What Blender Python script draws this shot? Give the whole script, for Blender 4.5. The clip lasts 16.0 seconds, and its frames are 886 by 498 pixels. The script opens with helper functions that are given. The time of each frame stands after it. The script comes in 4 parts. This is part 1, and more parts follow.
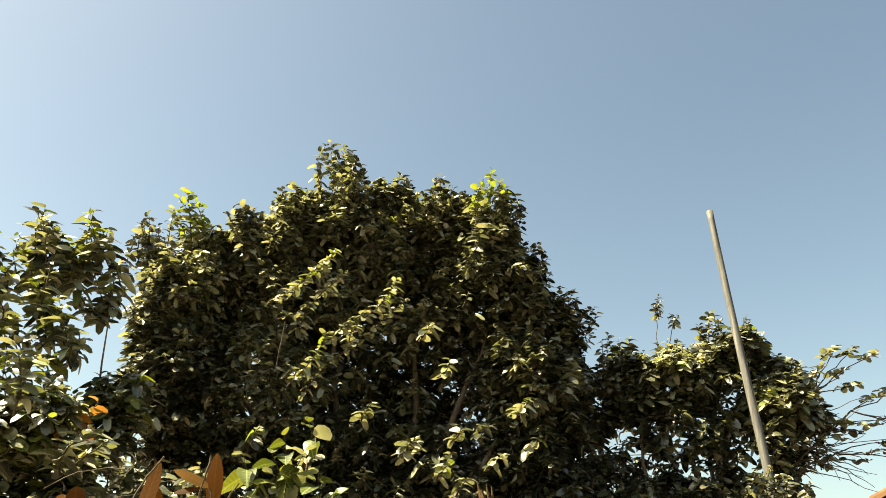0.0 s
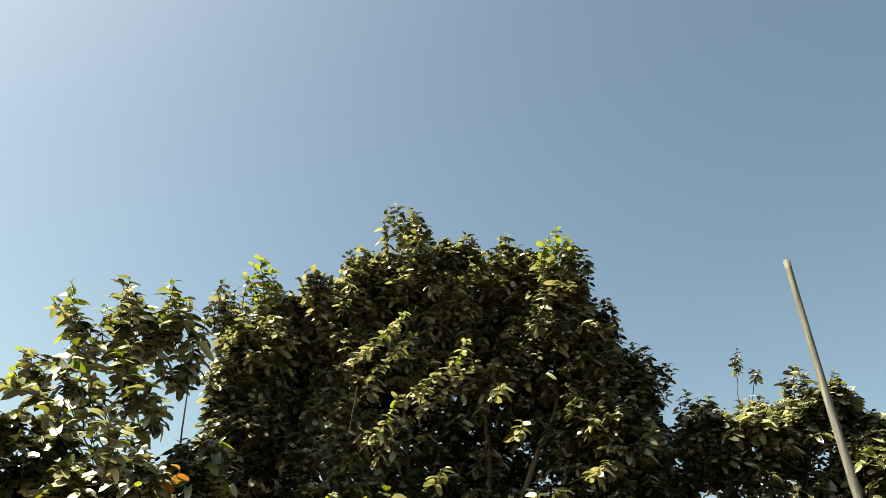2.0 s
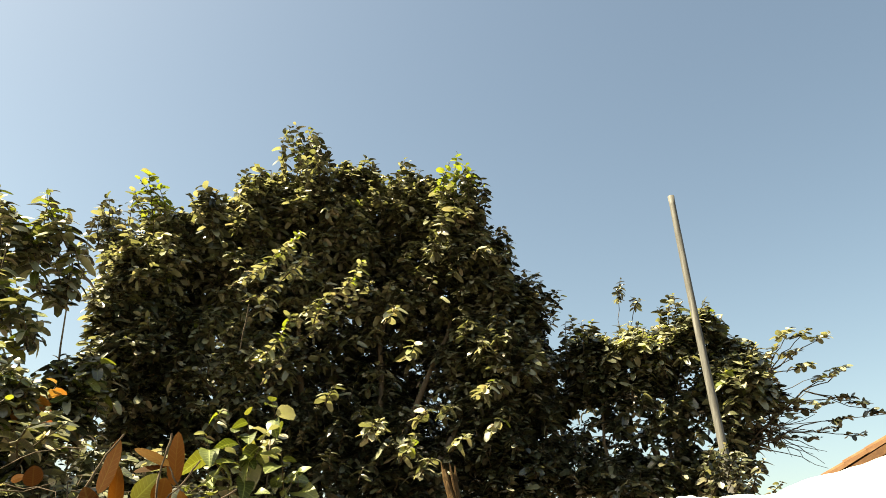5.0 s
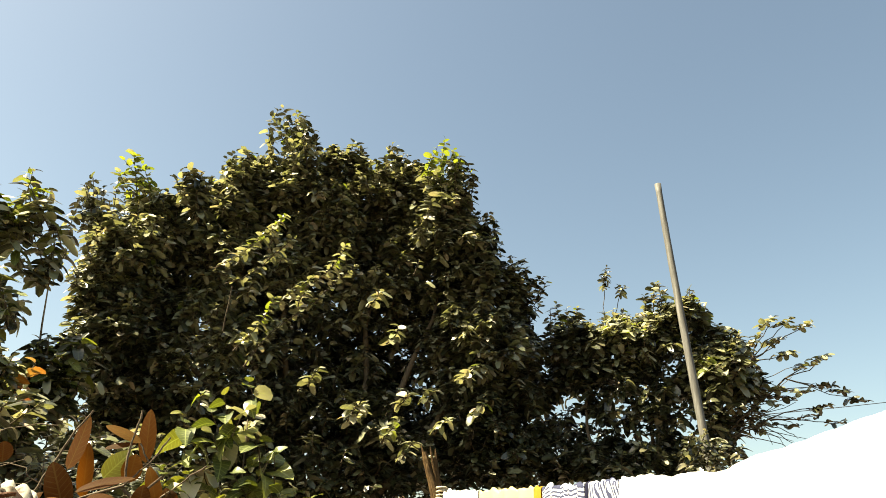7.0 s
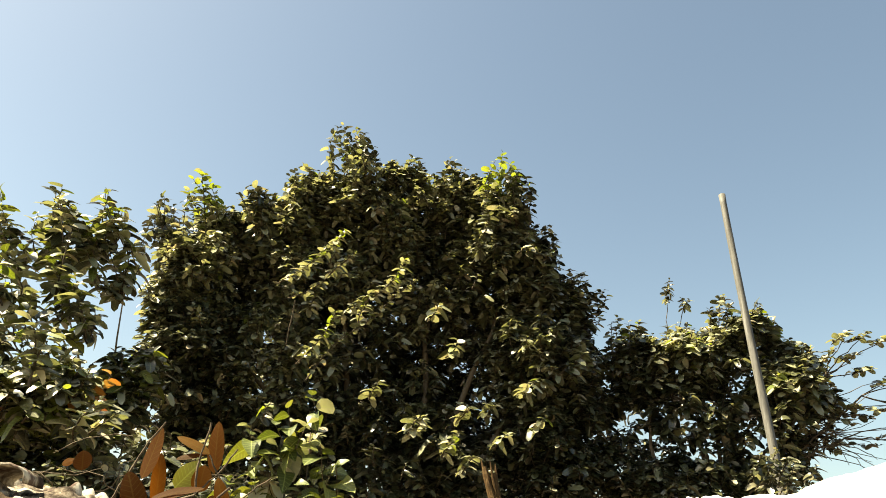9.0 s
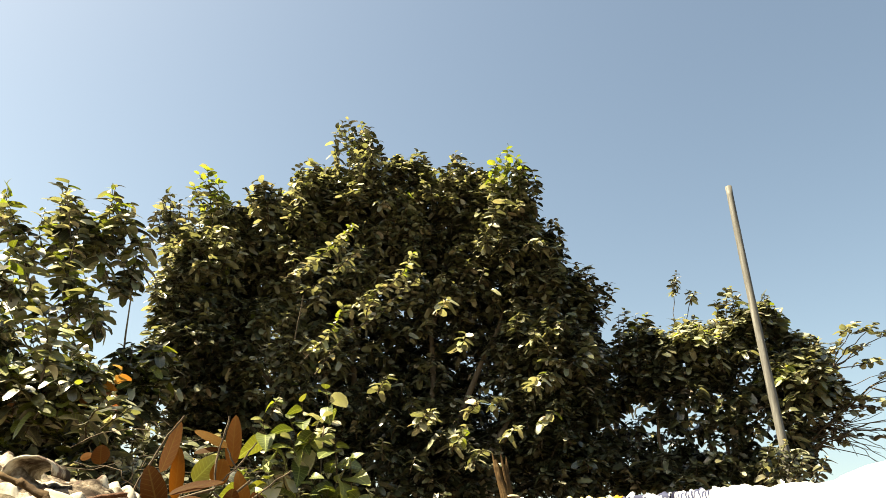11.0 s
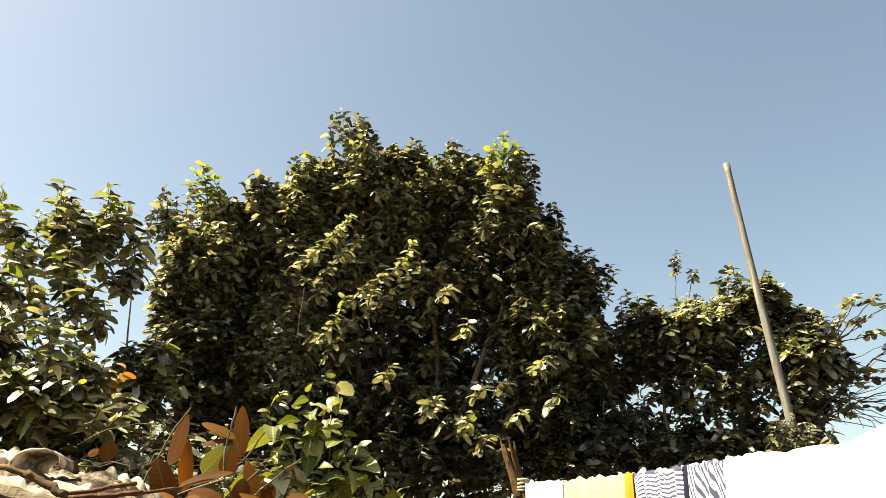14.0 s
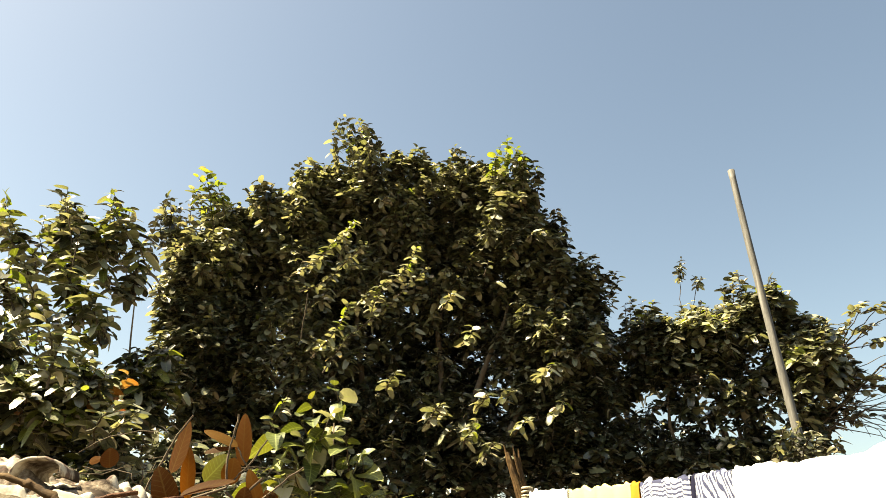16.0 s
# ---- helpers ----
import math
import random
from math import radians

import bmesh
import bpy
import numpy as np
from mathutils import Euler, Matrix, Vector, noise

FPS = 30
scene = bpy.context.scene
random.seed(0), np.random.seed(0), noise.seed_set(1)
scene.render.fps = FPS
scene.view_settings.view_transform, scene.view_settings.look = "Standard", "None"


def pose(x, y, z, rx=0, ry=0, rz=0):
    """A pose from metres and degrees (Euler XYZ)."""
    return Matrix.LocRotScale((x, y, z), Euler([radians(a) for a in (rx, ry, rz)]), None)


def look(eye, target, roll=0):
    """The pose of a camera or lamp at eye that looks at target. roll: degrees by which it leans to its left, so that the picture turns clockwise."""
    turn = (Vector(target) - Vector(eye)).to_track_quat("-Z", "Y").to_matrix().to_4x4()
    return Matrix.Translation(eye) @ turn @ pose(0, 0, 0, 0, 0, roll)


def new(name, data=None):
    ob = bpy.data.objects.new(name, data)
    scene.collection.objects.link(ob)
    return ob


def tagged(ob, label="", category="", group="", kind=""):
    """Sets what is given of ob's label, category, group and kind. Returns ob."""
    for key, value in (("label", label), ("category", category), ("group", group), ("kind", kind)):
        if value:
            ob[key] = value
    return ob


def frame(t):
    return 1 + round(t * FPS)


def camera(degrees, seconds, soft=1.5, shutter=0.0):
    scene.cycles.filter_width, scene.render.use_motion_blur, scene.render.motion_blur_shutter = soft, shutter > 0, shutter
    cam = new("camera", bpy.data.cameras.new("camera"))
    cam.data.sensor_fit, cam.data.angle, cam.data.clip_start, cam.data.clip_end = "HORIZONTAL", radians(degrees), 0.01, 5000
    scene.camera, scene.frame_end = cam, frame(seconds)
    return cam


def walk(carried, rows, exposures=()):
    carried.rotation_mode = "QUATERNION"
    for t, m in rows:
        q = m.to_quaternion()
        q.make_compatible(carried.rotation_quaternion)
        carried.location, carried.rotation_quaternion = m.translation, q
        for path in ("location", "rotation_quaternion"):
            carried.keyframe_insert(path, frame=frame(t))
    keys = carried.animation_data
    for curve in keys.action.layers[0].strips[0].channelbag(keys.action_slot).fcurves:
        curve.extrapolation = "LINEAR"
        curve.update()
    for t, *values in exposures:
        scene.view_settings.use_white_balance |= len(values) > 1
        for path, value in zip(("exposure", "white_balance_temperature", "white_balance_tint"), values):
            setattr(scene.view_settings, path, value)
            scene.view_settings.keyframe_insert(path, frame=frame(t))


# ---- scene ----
cam = camera(64.3, 16.0, soft=0.4)
PATH = [
    (0, (-0.029, 0.027, 1.541), (0.027, 1.815, 2.435), 1.8),
    (0.5, (-0.031, 0.015, 1.545), (-0.009, 1.777, 2.491), 2.7),
    (1, (-0.053, 0.015, 1.549), (-0.153, 1.748, 2.544), 3.3),
    (1.5, (-0.051, 0.011, 1.549), (-0.186, 1.721, 2.577), 3.4),
    (2, (-0.056, 0.007, 1.56), (-0.181, 1.72, 2.584), 2.9),
    (2.5, (-0.019, 0.007, 1.534), (-0.117, 1.75, 2.511), 2.8),
    (3, (-0.015, 0.023, 1.531), (-0.032, 1.817, 2.413), 1.5),
    (3.5, (-0.009, 0.021, 1.527), (0.02, 1.824, 2.392), 1.1),
    (4, (-0.012, 0.02, 1.53), (0.043, 1.824, 2.39), 1.6),
    (4.5, (-0.005, 0.004, 1.531), (0.115, 1.804, 2.394), 0.4),
    (4.7, (-0.02, 0.02, 1.526), (0.124, 1.819, 2.389), 0.5),
    (6.8, (0.038, 0.009, 1.512), (0.197, 1.822, 2.339), 1.2),
    (7, (0.026, 0.02, 1.509), (0.196, 1.833, 2.337), 1.1),
    (7.5, (0.027, 0.007, 1.502), (0.226, 1.811, 2.343), -0.7),
    (8, (0.035, 0.007, 1.509), (0.182, 1.808, 2.366), 1.1),
    (8.5, (0.022, 0.013, 1.51), (0.133, 1.813, 2.374), 2.2),
    (9, (0.025, 0.007, 1.511), (0.028, 1.815, 2.366), 2.9),
    (9.5, (0.02, 0.011, 1.514), (-0.025, 1.823, 2.359), 3.3),
    (9.7, (0.02, 0.013, 1.517), (-0.011, 1.829, 2.354), 2.9),
    (11.8, (-0.03, 0.029, 1.499), (-0.022, 1.841, 2.345), 2.6),
    (12, (-0.031, 0.035, 1.499), (-0.045, 1.848, 2.342), 3.1),
    (12.5, (-0.032, 0.029, 1.498), (-0.016, 1.841, 2.344), 2.5),
    (13, (-0.025, 0.03, 1.496), (-0.025, 1.856, 2.313), 2.0),
    (13.5, (-0.018, 0.029, 1.497), (-0.013, 1.851, 2.321), 2.1),
    (14, (-0.018, 0.039, 1.492), (-0.01, 1.863, 2.313), 0.3),
    (14.5, (-0.016, 0.041, 1.496), (-0.01, 1.861, 2.327), -0.4),
    (15, (-0.014, 0.042, 1.494), (-0.014, 1.867, 2.313), -0.3),
    (15.5, (-0.017, 0.049, 1.493), (-0.032, 1.871, 2.318), -0.1),
    (16, (-0.021, 0.049, 1.496), (-0.022, 1.865, 2.334), 0.5),
]
walk(cam, [(t, look(eye, target, roll)) for t, eye, target, roll in PATH],
     [(0, 2.27, 8500, -1), (0.6, 2.19, 8200, -3), (1.5, 1.97, 7800, -5), (2.4, 1.95, 7800, -5), (3.2, 2.21, 8100, -3), (4.5, 2.25, 8450, 0), (9.7, 2.27, 8300, 0), (12, 2.32, 8400, 3), (16, 2.32, 8550, 3)])

# ---- world, sun, exposure ----
SUN_ELEVATION, SUN_TURN = radians(54), radians(-97)      # turn: from straight ahead (+y), negative to the left
world = bpy.data.worlds.new("world")
scene.world = world
world.use_nodes = True
wn, wl = world.node_tree.nodes, world.node_tree.links
sky = wn.new("ShaderNodeTexSky")
sky.sky_type, sky.sun_disc = "NISHITA", False
sky.sun_elevation, sky.sun_rotation = SUN_ELEVATION, SUN_TURN
sky.air_density, sky.dust_density, sky.ozone_density = 1.0, 1.9, 1.0
wl.new(sky.outputs["Color"], wn["Background"].inputs["Color"])
wn["Background"].inputs["Strength"].default_value = 0.05
sun_to = Vector((math.sin(SUN_TURN) * math.cos(SUN_ELEVATION), math.cos(SUN_TURN) * math.cos(SUN_ELEVATION), math.sin(SUN_ELEVATION)))
sun = new("sun", bpy.data.lights.new("sun", "SUN"))
sun.data.energy, sun.data.angle, sun.data.color = 5.0, radians(0.5), (1.0, 0.95, 0.86)
sun.matrix_world = look(sun_to * 50, (0, 0, 0))


# ---- materials ----
def material(name, rough=0.6, metal=0.0, spec=0.5):
    m = bpy.data.materials.new(name)
    m.use_nodes = True
    b = m.node_tree.nodes["Principled BSDF"]
    b.inputs["Roughness"].default_value, b.inputs["Metallic"].default_value = rough, metal
    b.inputs["Specular IOR Level"].default_value = spec
    return m, m.node_tree.nodes, m.node_tree.links, b


def noise_node(n, l, scale, detail=4.0, rough=0.55, vector=None):
    t = n.new("ShaderNodeTexNoise")
    t.inputs["Scale"].default_value, t.inputs["Detail"].default_value, t.inputs["Roughness"].default_value = scale, detail, rough
    if vector is not None:
        l.new(vector, t.inputs["Vector"])
    return t.outputs["Fac"]


def ramp(n, l, fac, *stops):
    r = n.new("ShaderNodeValToRGB")
    while len(r.color_ramp.elements) < len(stops):
        r.color_ramp.elements.new(0.5)
    for e, (p, c) in zip(r.color_ramp.elements, stops):
        e.position, e.color = p, (*c, 1)
    l.new(fac, r.inputs["Fac"])
    return r.outputs["Color"]


def maths(n, l, op, a, b=None):
    t = n.new("ShaderNodeMath")
    t.operation = op
    for i, v in enumerate((a, b)):
        if v is None:
            continue
        if isinstance(v, (int, float)):
            t.inputs[i].default_value = v
        else:
            l.new(v, t.inputs[i])
    return t.outputs[0]


def mixed(n, l, fac, a, b, blend="MIX"):
    t = n.new("ShaderNodeMix")
    t.data_type, t.blend_type = "RGBA", blend
    for sock, v in ((t.inputs["Factor"], fac), (t.inputs["A"], a), (t.inputs["B"], b)):
        if isinstance(v, (int, float)):
            sock.default_value = v
        elif isinstance(v, tuple):
            sock.default_value = (*v, 1)
        else:
            l.new(v, sock)
    return t.outputs["Result"]


def bump(n, l, b, height, strength, distance=0.01):
    t = n.new("ShaderNodeBump")
    t.inputs["Strength"].default_value, t.inputs["Distance"].default_value = strength, distance
    l.new(height, t.inputs["Height"])
    l.new(t.outputs["Normal"], b.inputs["Normal"])


def coords(n, which="Object"):
    return n.new("ShaderNodeTexCoord").outputs[which]


def leaf_material(name, stops, rib, through_light, rough=0.5, glow=0.2, spec=1.0, coat=0.45, gloss=0.36, shine=1.45):
    """Leaf: each one of a colour of its own, a paler midrib and side veins, light shining through."""
    m, n, l, b = material(name, rough, 0, spec)
    b.inputs["Coat Weight"].default_value, b.inputs["Coat Roughness"].default_value, b.inputs["Coat IOR"].default_value = coat, gloss, shine
    own = maths(n, l, "FRACT", maths(n, l, "ADD", n.new("ShaderNodeObjectInfo").outputs["Random"], n.new("ShaderNodeNewGeometry").outputs["Random Per Island"]))
    base = ramp(n, l, own, *stops)
    uv = n.new("ShaderNodeSeparateXYZ")
    l.new(coords(n, "UV"), uv.inputs[0])
    off = maths(n, l, "ABSOLUTE", maths(n, l, "SUBTRACT", uv.outputs["X"], 0.5))
    mid = maths(n, l, "LESS_THAN", off, 0.03)
    slant = maths(n, l, "FRACT", maths(n, l, "MULTIPLY", maths(n, l, "SUBTRACT", uv.outputs["Y"], maths(n, l, "MULTIPLY", off, 0.35)), 9.0))
    vein = maths(n, l, "LESS_THAN", slant, 0.16)
    lines = maths(n, l, "MAXIMUM", mid, maths(n, l, "MULTIPLY", vein, 0.6))
    spots = noise_node(n, l, 60, 3)
    base = mixed(n, l, maths(n, l, "MULTIPLY", spots, 0.35), base, (0.09, 0.07, 0.02))
    col = mixed(n, l, maths(n, l, "MULTIPLY", lines, rib), base, (0.32, 0.36, 0.12))
    l.new(col, b.inputs["Base Color"])
    bump(n, l, b, maths(n, l, "ADD", maths(n, l, "MULTIPLY", lines, -0.6), slant), 0.35, 0.003)
    lit = n.new("ShaderNodeBsdfTranslucent")
    l.new(mixed(n, l, 1.0, col, through_light, "MULTIPLY"), lit.inputs["Color"])
    mix = n.new("ShaderNodeMixShader")
    mix.inputs[0].default_value = glow
    l.new(b.outputs[0], mix.inputs[1])
    l.new(lit.outputs[0], mix.inputs[2])
    l.new(mix.outputs[0], n["Material Output"].inputs["Surface"])
    return m


# shaded and sunlit tones of one leaf: the light level sits in the colour
LEAF_DARK = leaf_material("leaf_shaded_tone", ((0.0, (0.006, 0.009, 0.005)), (0.50, (0.016, 0.022, 0.012)), (0.78, (0.052, 0.056, 0.033)), (1.0, (0.135, 0.120, 0.080))), 0.22, (1.5, 1.5, 0.9), glow=0.04, rough=0.45, spec=0.08, coat=1.0, gloss=0.28, shine=1.6)
LEAF_LIT = leaf_material("leaf_sunlit_tone", ((0.0, (0.145, 0.155, 0.080)), (0.5, (0.28, 0.275, 0.170)), (0.85, (0.43, 0.405, 0.290)), (1.0, (0.47, 0.38, 0.285))), 0.35, (1.6, 1.6, 0.9), glow=0.2, rough=0.45, spec=0.2, coat=1.0, gloss=0.35, shine=1.6)
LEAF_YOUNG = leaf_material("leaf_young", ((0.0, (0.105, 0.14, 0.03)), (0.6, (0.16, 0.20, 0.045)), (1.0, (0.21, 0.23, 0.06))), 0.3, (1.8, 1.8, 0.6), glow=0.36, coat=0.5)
LEAF_RIBBED = leaf_material("leaf_ribbed", ((0.0, (0.040, 0.062, 0.011)), (0.6, (0.098, 0.120, 0.022)), (1.0, (0.19, 0.185, 0.045))), 0.45, (1.5, 1.5, 0.6), glow=0.22, rough=0.5, spec=0.3, coat=0.3)
LEAF_RUST = leaf_material("leaf_rust", ((0.0, (0.30, 0.08, 0.02)), (0.6, (0.40, 0.16, 0.03)), (1.0, (0.45, 0.26, 0.07))), 0.3, (1.4, 1.2, 0.8), glow=0.25)
LEAF_DRY = leaf_material("leaf_dry", ((0.0, (0.028, 0.007, 0.001)), (0.45, (0.062, 0.017, 0.002)), (0.8, (0.095, 0.032, 0.004)), (1.0, (0.125, 0.062, 0.014))), 0.05, (2.4, 1.4, 0.5), glow=0.40, rough=0.65, spec=0.06, coat=0.0)
LEAVES = [LEAF_DARK, LEAF_LIT, LEAF_YOUNG, LEAF_RIBBED, LEAF_RUST, LEAF_DRY]
DARK, LIT, YOUNG, RIBBED, RUST, DRY = range(6)


def simple(name, stops, scale, rough=0.8, relief=0.4, depth=0.01, detail=6, stretch=None):
    """A plain rough surface: colour from coarse noise, relief from fine noise."""
    m, n, l, b = material(name, rough, 0, 0.15)
    v = coords(n)
    if stretch:
        t = n.new("ShaderNodeMapping")
        t.inputs["Scale"].default_value = stretch
        l.new(v, t.inputs["Vector"])
        v = t.outputs[0]
    f = noise_node(n, l, scale, detail, 0.6, v)
    g = noise_node(n, l, scale * 6, 4, 0.6, v)
    l.new(mixed(n, l, 0.25, ramp(n, l, f, *stops), ramp(n, l, g, (0.3, stops[0][1]), (0.7, stops[-1][1]))), b.inputs["Base Color"])
    bump(n, l, b, maths(n, l, "ADD", f, maths(n, l, "MULTIPLY", g, 0.5)), relief, depth)
    return m


BARK = simple("bark", ((0.3, (0.10, 0.07, 0.045)), (0.55, (0.19, 0.14, 0.09)), (0.75, (0.30, 0.24, 0.17))), 14, 0.85, 0.6, 0.01, stretch=(1, 1, 0.3))
TWIG = simple("twig_bark", ((0.3, (0.045, 0.033, 0.022)), (0.7, (0.12, 0.09, 0.06))), 30, 0.8)
BAMBOO = simple("weathered_bamboo", ((0.3, (0.045, 0.042, 0.038)), (0.5, (0.10, 0.095, 0.085)), (0.72, (0.21, 0.20, 0.18))), 9, 0.55, 0.25, 0.004, stretch=(6, 6, 0.5))
RED_TWIG = simple("reddish_twig", ((0.3, (0.022, 0.006, 0.003)), (0.5, (0.055, 0.017, 0.006)), (0.72, (0.12, 0.05, 0.018))), 30, 0.7)
STICK = simple("dry_wood", ((0.3, (0.018, 0.009, 0.003)), (0.5, (0.062, 0.033, 0.012)), (0.72, (0.15, 0.095, 0.042))), 16, 0.8, 0.6, 0.006, stretch=(1, 1, 1))
BOARD = simple("weathered_board", ((0.3, (0.018, 0.012, 0.007)), (0.5, (0.07, 0.052, 0.032)), (0.72, (0.17, 0.138, 0.095))), 7, 0.85, 0.7, 0.006, stretch=(1.2, 9, 9))
TWINE = simple("twine", ((0.3, (0.45, 0.37, 0.24)), (0.7, (0.62, 0.53, 0.37))), 80, 0.9)
SOIL = simple("soil", ((0.3, (0.035, 0.026, 0.018)), (0.55, (0.06, 0.045, 0.03)), (0.75, (0.09, 0.068, 0.046))), 1.5, 0.95, 0.6, 0.03)
PLASTER = simple("mud_plaster", ((0.3, (0.13, 0.095, 0.065)), (0.6, (0.19, 0.145, 0.10)), (0.8, (0.25, 0.20, 0.15))), 3, 0.9)
TILE = simple("clay_tile", ((0.3, (0.07, 0.032, 0.016)), (0.55, (0.13, 0.065, 0.03)), (0.75, (0.19, 0.11, 0.06))), 6, 0.85)
CABLE = simple("cable", ((0.3, (0.03, 0.03, 0.032)), (0.7, (0.05, 0.05, 0.052))), 20, 0.6)


def cloth_material(name, colour, weave=900.0, rough=0.85, glow=0.3):
    m, n, l, b = material(name, rough, 0, 0.2)
    f = noise_node(n, l, 7, 4, 0.55, coords(n))
    fine = noise_node(n, l, weave, 2, 0.5, coords(n))
    lo = tuple(c * 0.9 for c in colour)
    col = mixed(n, l, f, lo, colour)
    l.new(col, b.inputs["Base Color"])
    bump(n, l, b, maths(n, l, "ADD", f, maths(n, l, "MULTIPLY", fine, 0.1)), 0.2, 0.006)
    lit = n.new("ShaderNodeBsdfTranslucent")
    l.new(col, lit.inputs["Color"])
    mix = n.new("ShaderNodeMixShader")
    mix.inputs[0].default_value = glow
    l.new(b.outputs[0], mix.inputs[1])
    l.new(lit.outputs[0], mix.inputs[2])
    l.new(mix.outputs[0], n["Material Output"].inputs["Surface"])
    return m, n, l, b, lit


WHITE_CLOTH = cloth_material("white_cotton", (0.86, 0.86, 0.84))[0]
YELLOW_CLOTH = cloth_material("pale_yellow_cotton", (0.80, 0.69, 0.27))[0]
ORANGE_CLOTH = cloth_material("ochre_hem", (0.42, 0.22, 0.025))[0]
# near-black colour that stands for shadow in a fold
FOLD_SHADE_CLOTH = cloth_material("fold_shade_cotton", (0.012, 0.012, 0.032))[0]


def striped_cloth(name, along, across):
    """Indigo stripes: so many to a metre of height, so many over the cloth's width."""
    m, n, l, b, lit = cloth_material(name, (0.8, 0.8, 0.8))
    sep = n.new("ShaderNodeSeparateXYZ")
    l.new(coords(n, "UV"), sep.inputs[0])
    wob = noise_node(n, l, 11, 2, 0.5, coords(n))
    run = maths(n, l, "ADD", maths(n, l, "MULTIPLY", sep.outputs["Y"], along), maths(n, l, "MULTIPLY", sep.outputs["X"], across))
    line = maths(n, l, "FRACT", maths(n, l, "ADD", run, maths(n, l, "MULTIPLY", wob, 0.9)))
    dark = maths(n, l, "LESS_THAN", line, 0.45)
    col = mixed(n, l, dark, (0.52, 0.53, 0.57), (0.055, 0.06, 0.11))
    l.new(col, b.inputs["Base Color"])
    l.new(col, lit.inputs["Color"])
    return m


def printed_cloth():
    m, n, l, b, lit = cloth_material("printed_cotton", (0.7, 0.6, 0.5), glow=0.15)
    v = coords(n)
    big = noise_node(n, l, 30, 2, 0.4, v)
    small = noise_node(n, l, 70, 3, 0.6, v)
    # dark end: brown stains together with fold shadow painted into the cream
    cream = ramp(n, l, noise_node(n, l, 12, 6, 0.7, v), (0.41, (0.030, 0.018, 0.010)), (0.47, (0.16, 0.122, 0.085)), (0.55, (0.42, 0.375, 0.30)))
    mark = maths(n, l, "ADD", big, maths(n, l, "MULTIPLY", maths(n, l, "SUBTRACT", small, 0.5), 0.5))
    col = mixed(n, l, ramp(n, l, mark, (0.56, (0, 0, 0)), (0.66, (0.9, 0.9, 0.9))), cream, (0.07, 0.034, 0.024))
    l.new(col, b.inputs["Base Color"])
    l.new(col, lit.inputs["Color"])
    return m


STRIPED_CLOTH, UPRIGHT_STRIPES, PRINTED_CLOTH = striped_cloth("cross_striped_cotton", 118.0, 2.0), striped_cloth("upright_striped_cotton", 40.0, 11.0), printed_cloth()


# ---- builders ----
def thing(name, place, label, category, group="", kind=""):
    ob = new(name)
    ob.location = place
    ob.empty_display_size = 0.1
    return tagged(ob, label, category, group, kind)


def under(ob, parent):
    ob.parent = parent
    m = parent.location.copy()
    p = parent.parent
    while p:
        m += p.location
        p = p.parent
    ob.matrix_parent_inverse = Matrix.Translation(-m)
    return ob


def mesh_part(name, verts, faces, mat, parent=None, label="", uvs=None, smooth=True, slots=None):
    """Links one mesh, in world coordinates, under a thing. uvs: a pair for each vertex; slots: a material number for each face."""
    me = bpy.data.meshes.new(name)
    me.from_pydata(verts, [], faces)
    for one in (mat if isinstance(mat, list) else [mat]):
        me.materials.append(one)
    if smooth:
        me.polygons.foreach_set("use_smooth", np.ones(len(me.polygons), bool))
    if slots is not None:
        me.polygons.foreach_set("material_index", np.asarray(slots, np.int32))
    if uvs is not None:
        layer = me.uv_layers.new(name="uv")
        idx = np.empty(len(me.loops), np.int32)
        me.loops.foreach_get("vertex_index", idx)
        layer.data.foreach_set("uv", np.asarray(uvs, np.float32)[idx].ravel())
    me.update()
    ob = new(name, me)
    if parent is not None:
        under(ob, parent)
    if label:
        tagged(ob, label)
    return ob


def tube(points, radii, sides=8, cap=True):
    """Vertices and faces of a tapered tube along points."""
    pts = [Vector(p) for p in points]
    verts, faces = [], []
    up = Vector((0.3, 0.2, 1)).normalized()
    for i, p in enumerate(pts):
        d = (pts[min(i + 1, len(pts) - 1)] - pts[max(i - 1, 0)]).normalized()
        a = d.cross(up)
        a = a.normalized() if a.length > 0.05 else d.cross(Vector((1, 0, 0))).normalized()
        b = d.cross(a)
        for k in range(sides):
            w = 2 * math.pi * k / sides
            verts.append(p + (a * math.cos(w) + b * math.sin(w)) * radii[i])
    for i in range(len(pts) - 1):
        for k in range(sides):
            k2 = (k + 1) % sides
            faces.append((i * sides + k, i * sides + k2, (i + 1) * sides + k2, (i + 1) * sides + k))
    if cap:
        faces.append(tuple(range(sides - 1, -1, -1)))
        faces.append(tuple((len(pts) - 1) * sides + k for k in range(sides)))
    return [tuple(v) for v in verts], faces


def joined(pieces):
    verts, faces = [], []
    for v, f in pieces:
        k = len(verts)
        verts += v
        faces += [tuple(i + k for i in one) for one in f]
    return verts, faces


def wander(a, b, steps, sway, rng):
    """A crooked line from a to b."""
    a, b = Vector(a), Vector(b)
    out, off = [], Vector((0, 0, 0))
    for i in range(steps + 1):
        s = i / steps
        if 0 < i < steps:
            off = off * 0.6 + Vector((rng.uniform(-1, 1), rng.uniform(-1, 1), rng.uniform(-0.5, 0.5))) * sway
        out.append(a.lerp(b, s) + off * math.sin(math.pi * s))
    return out


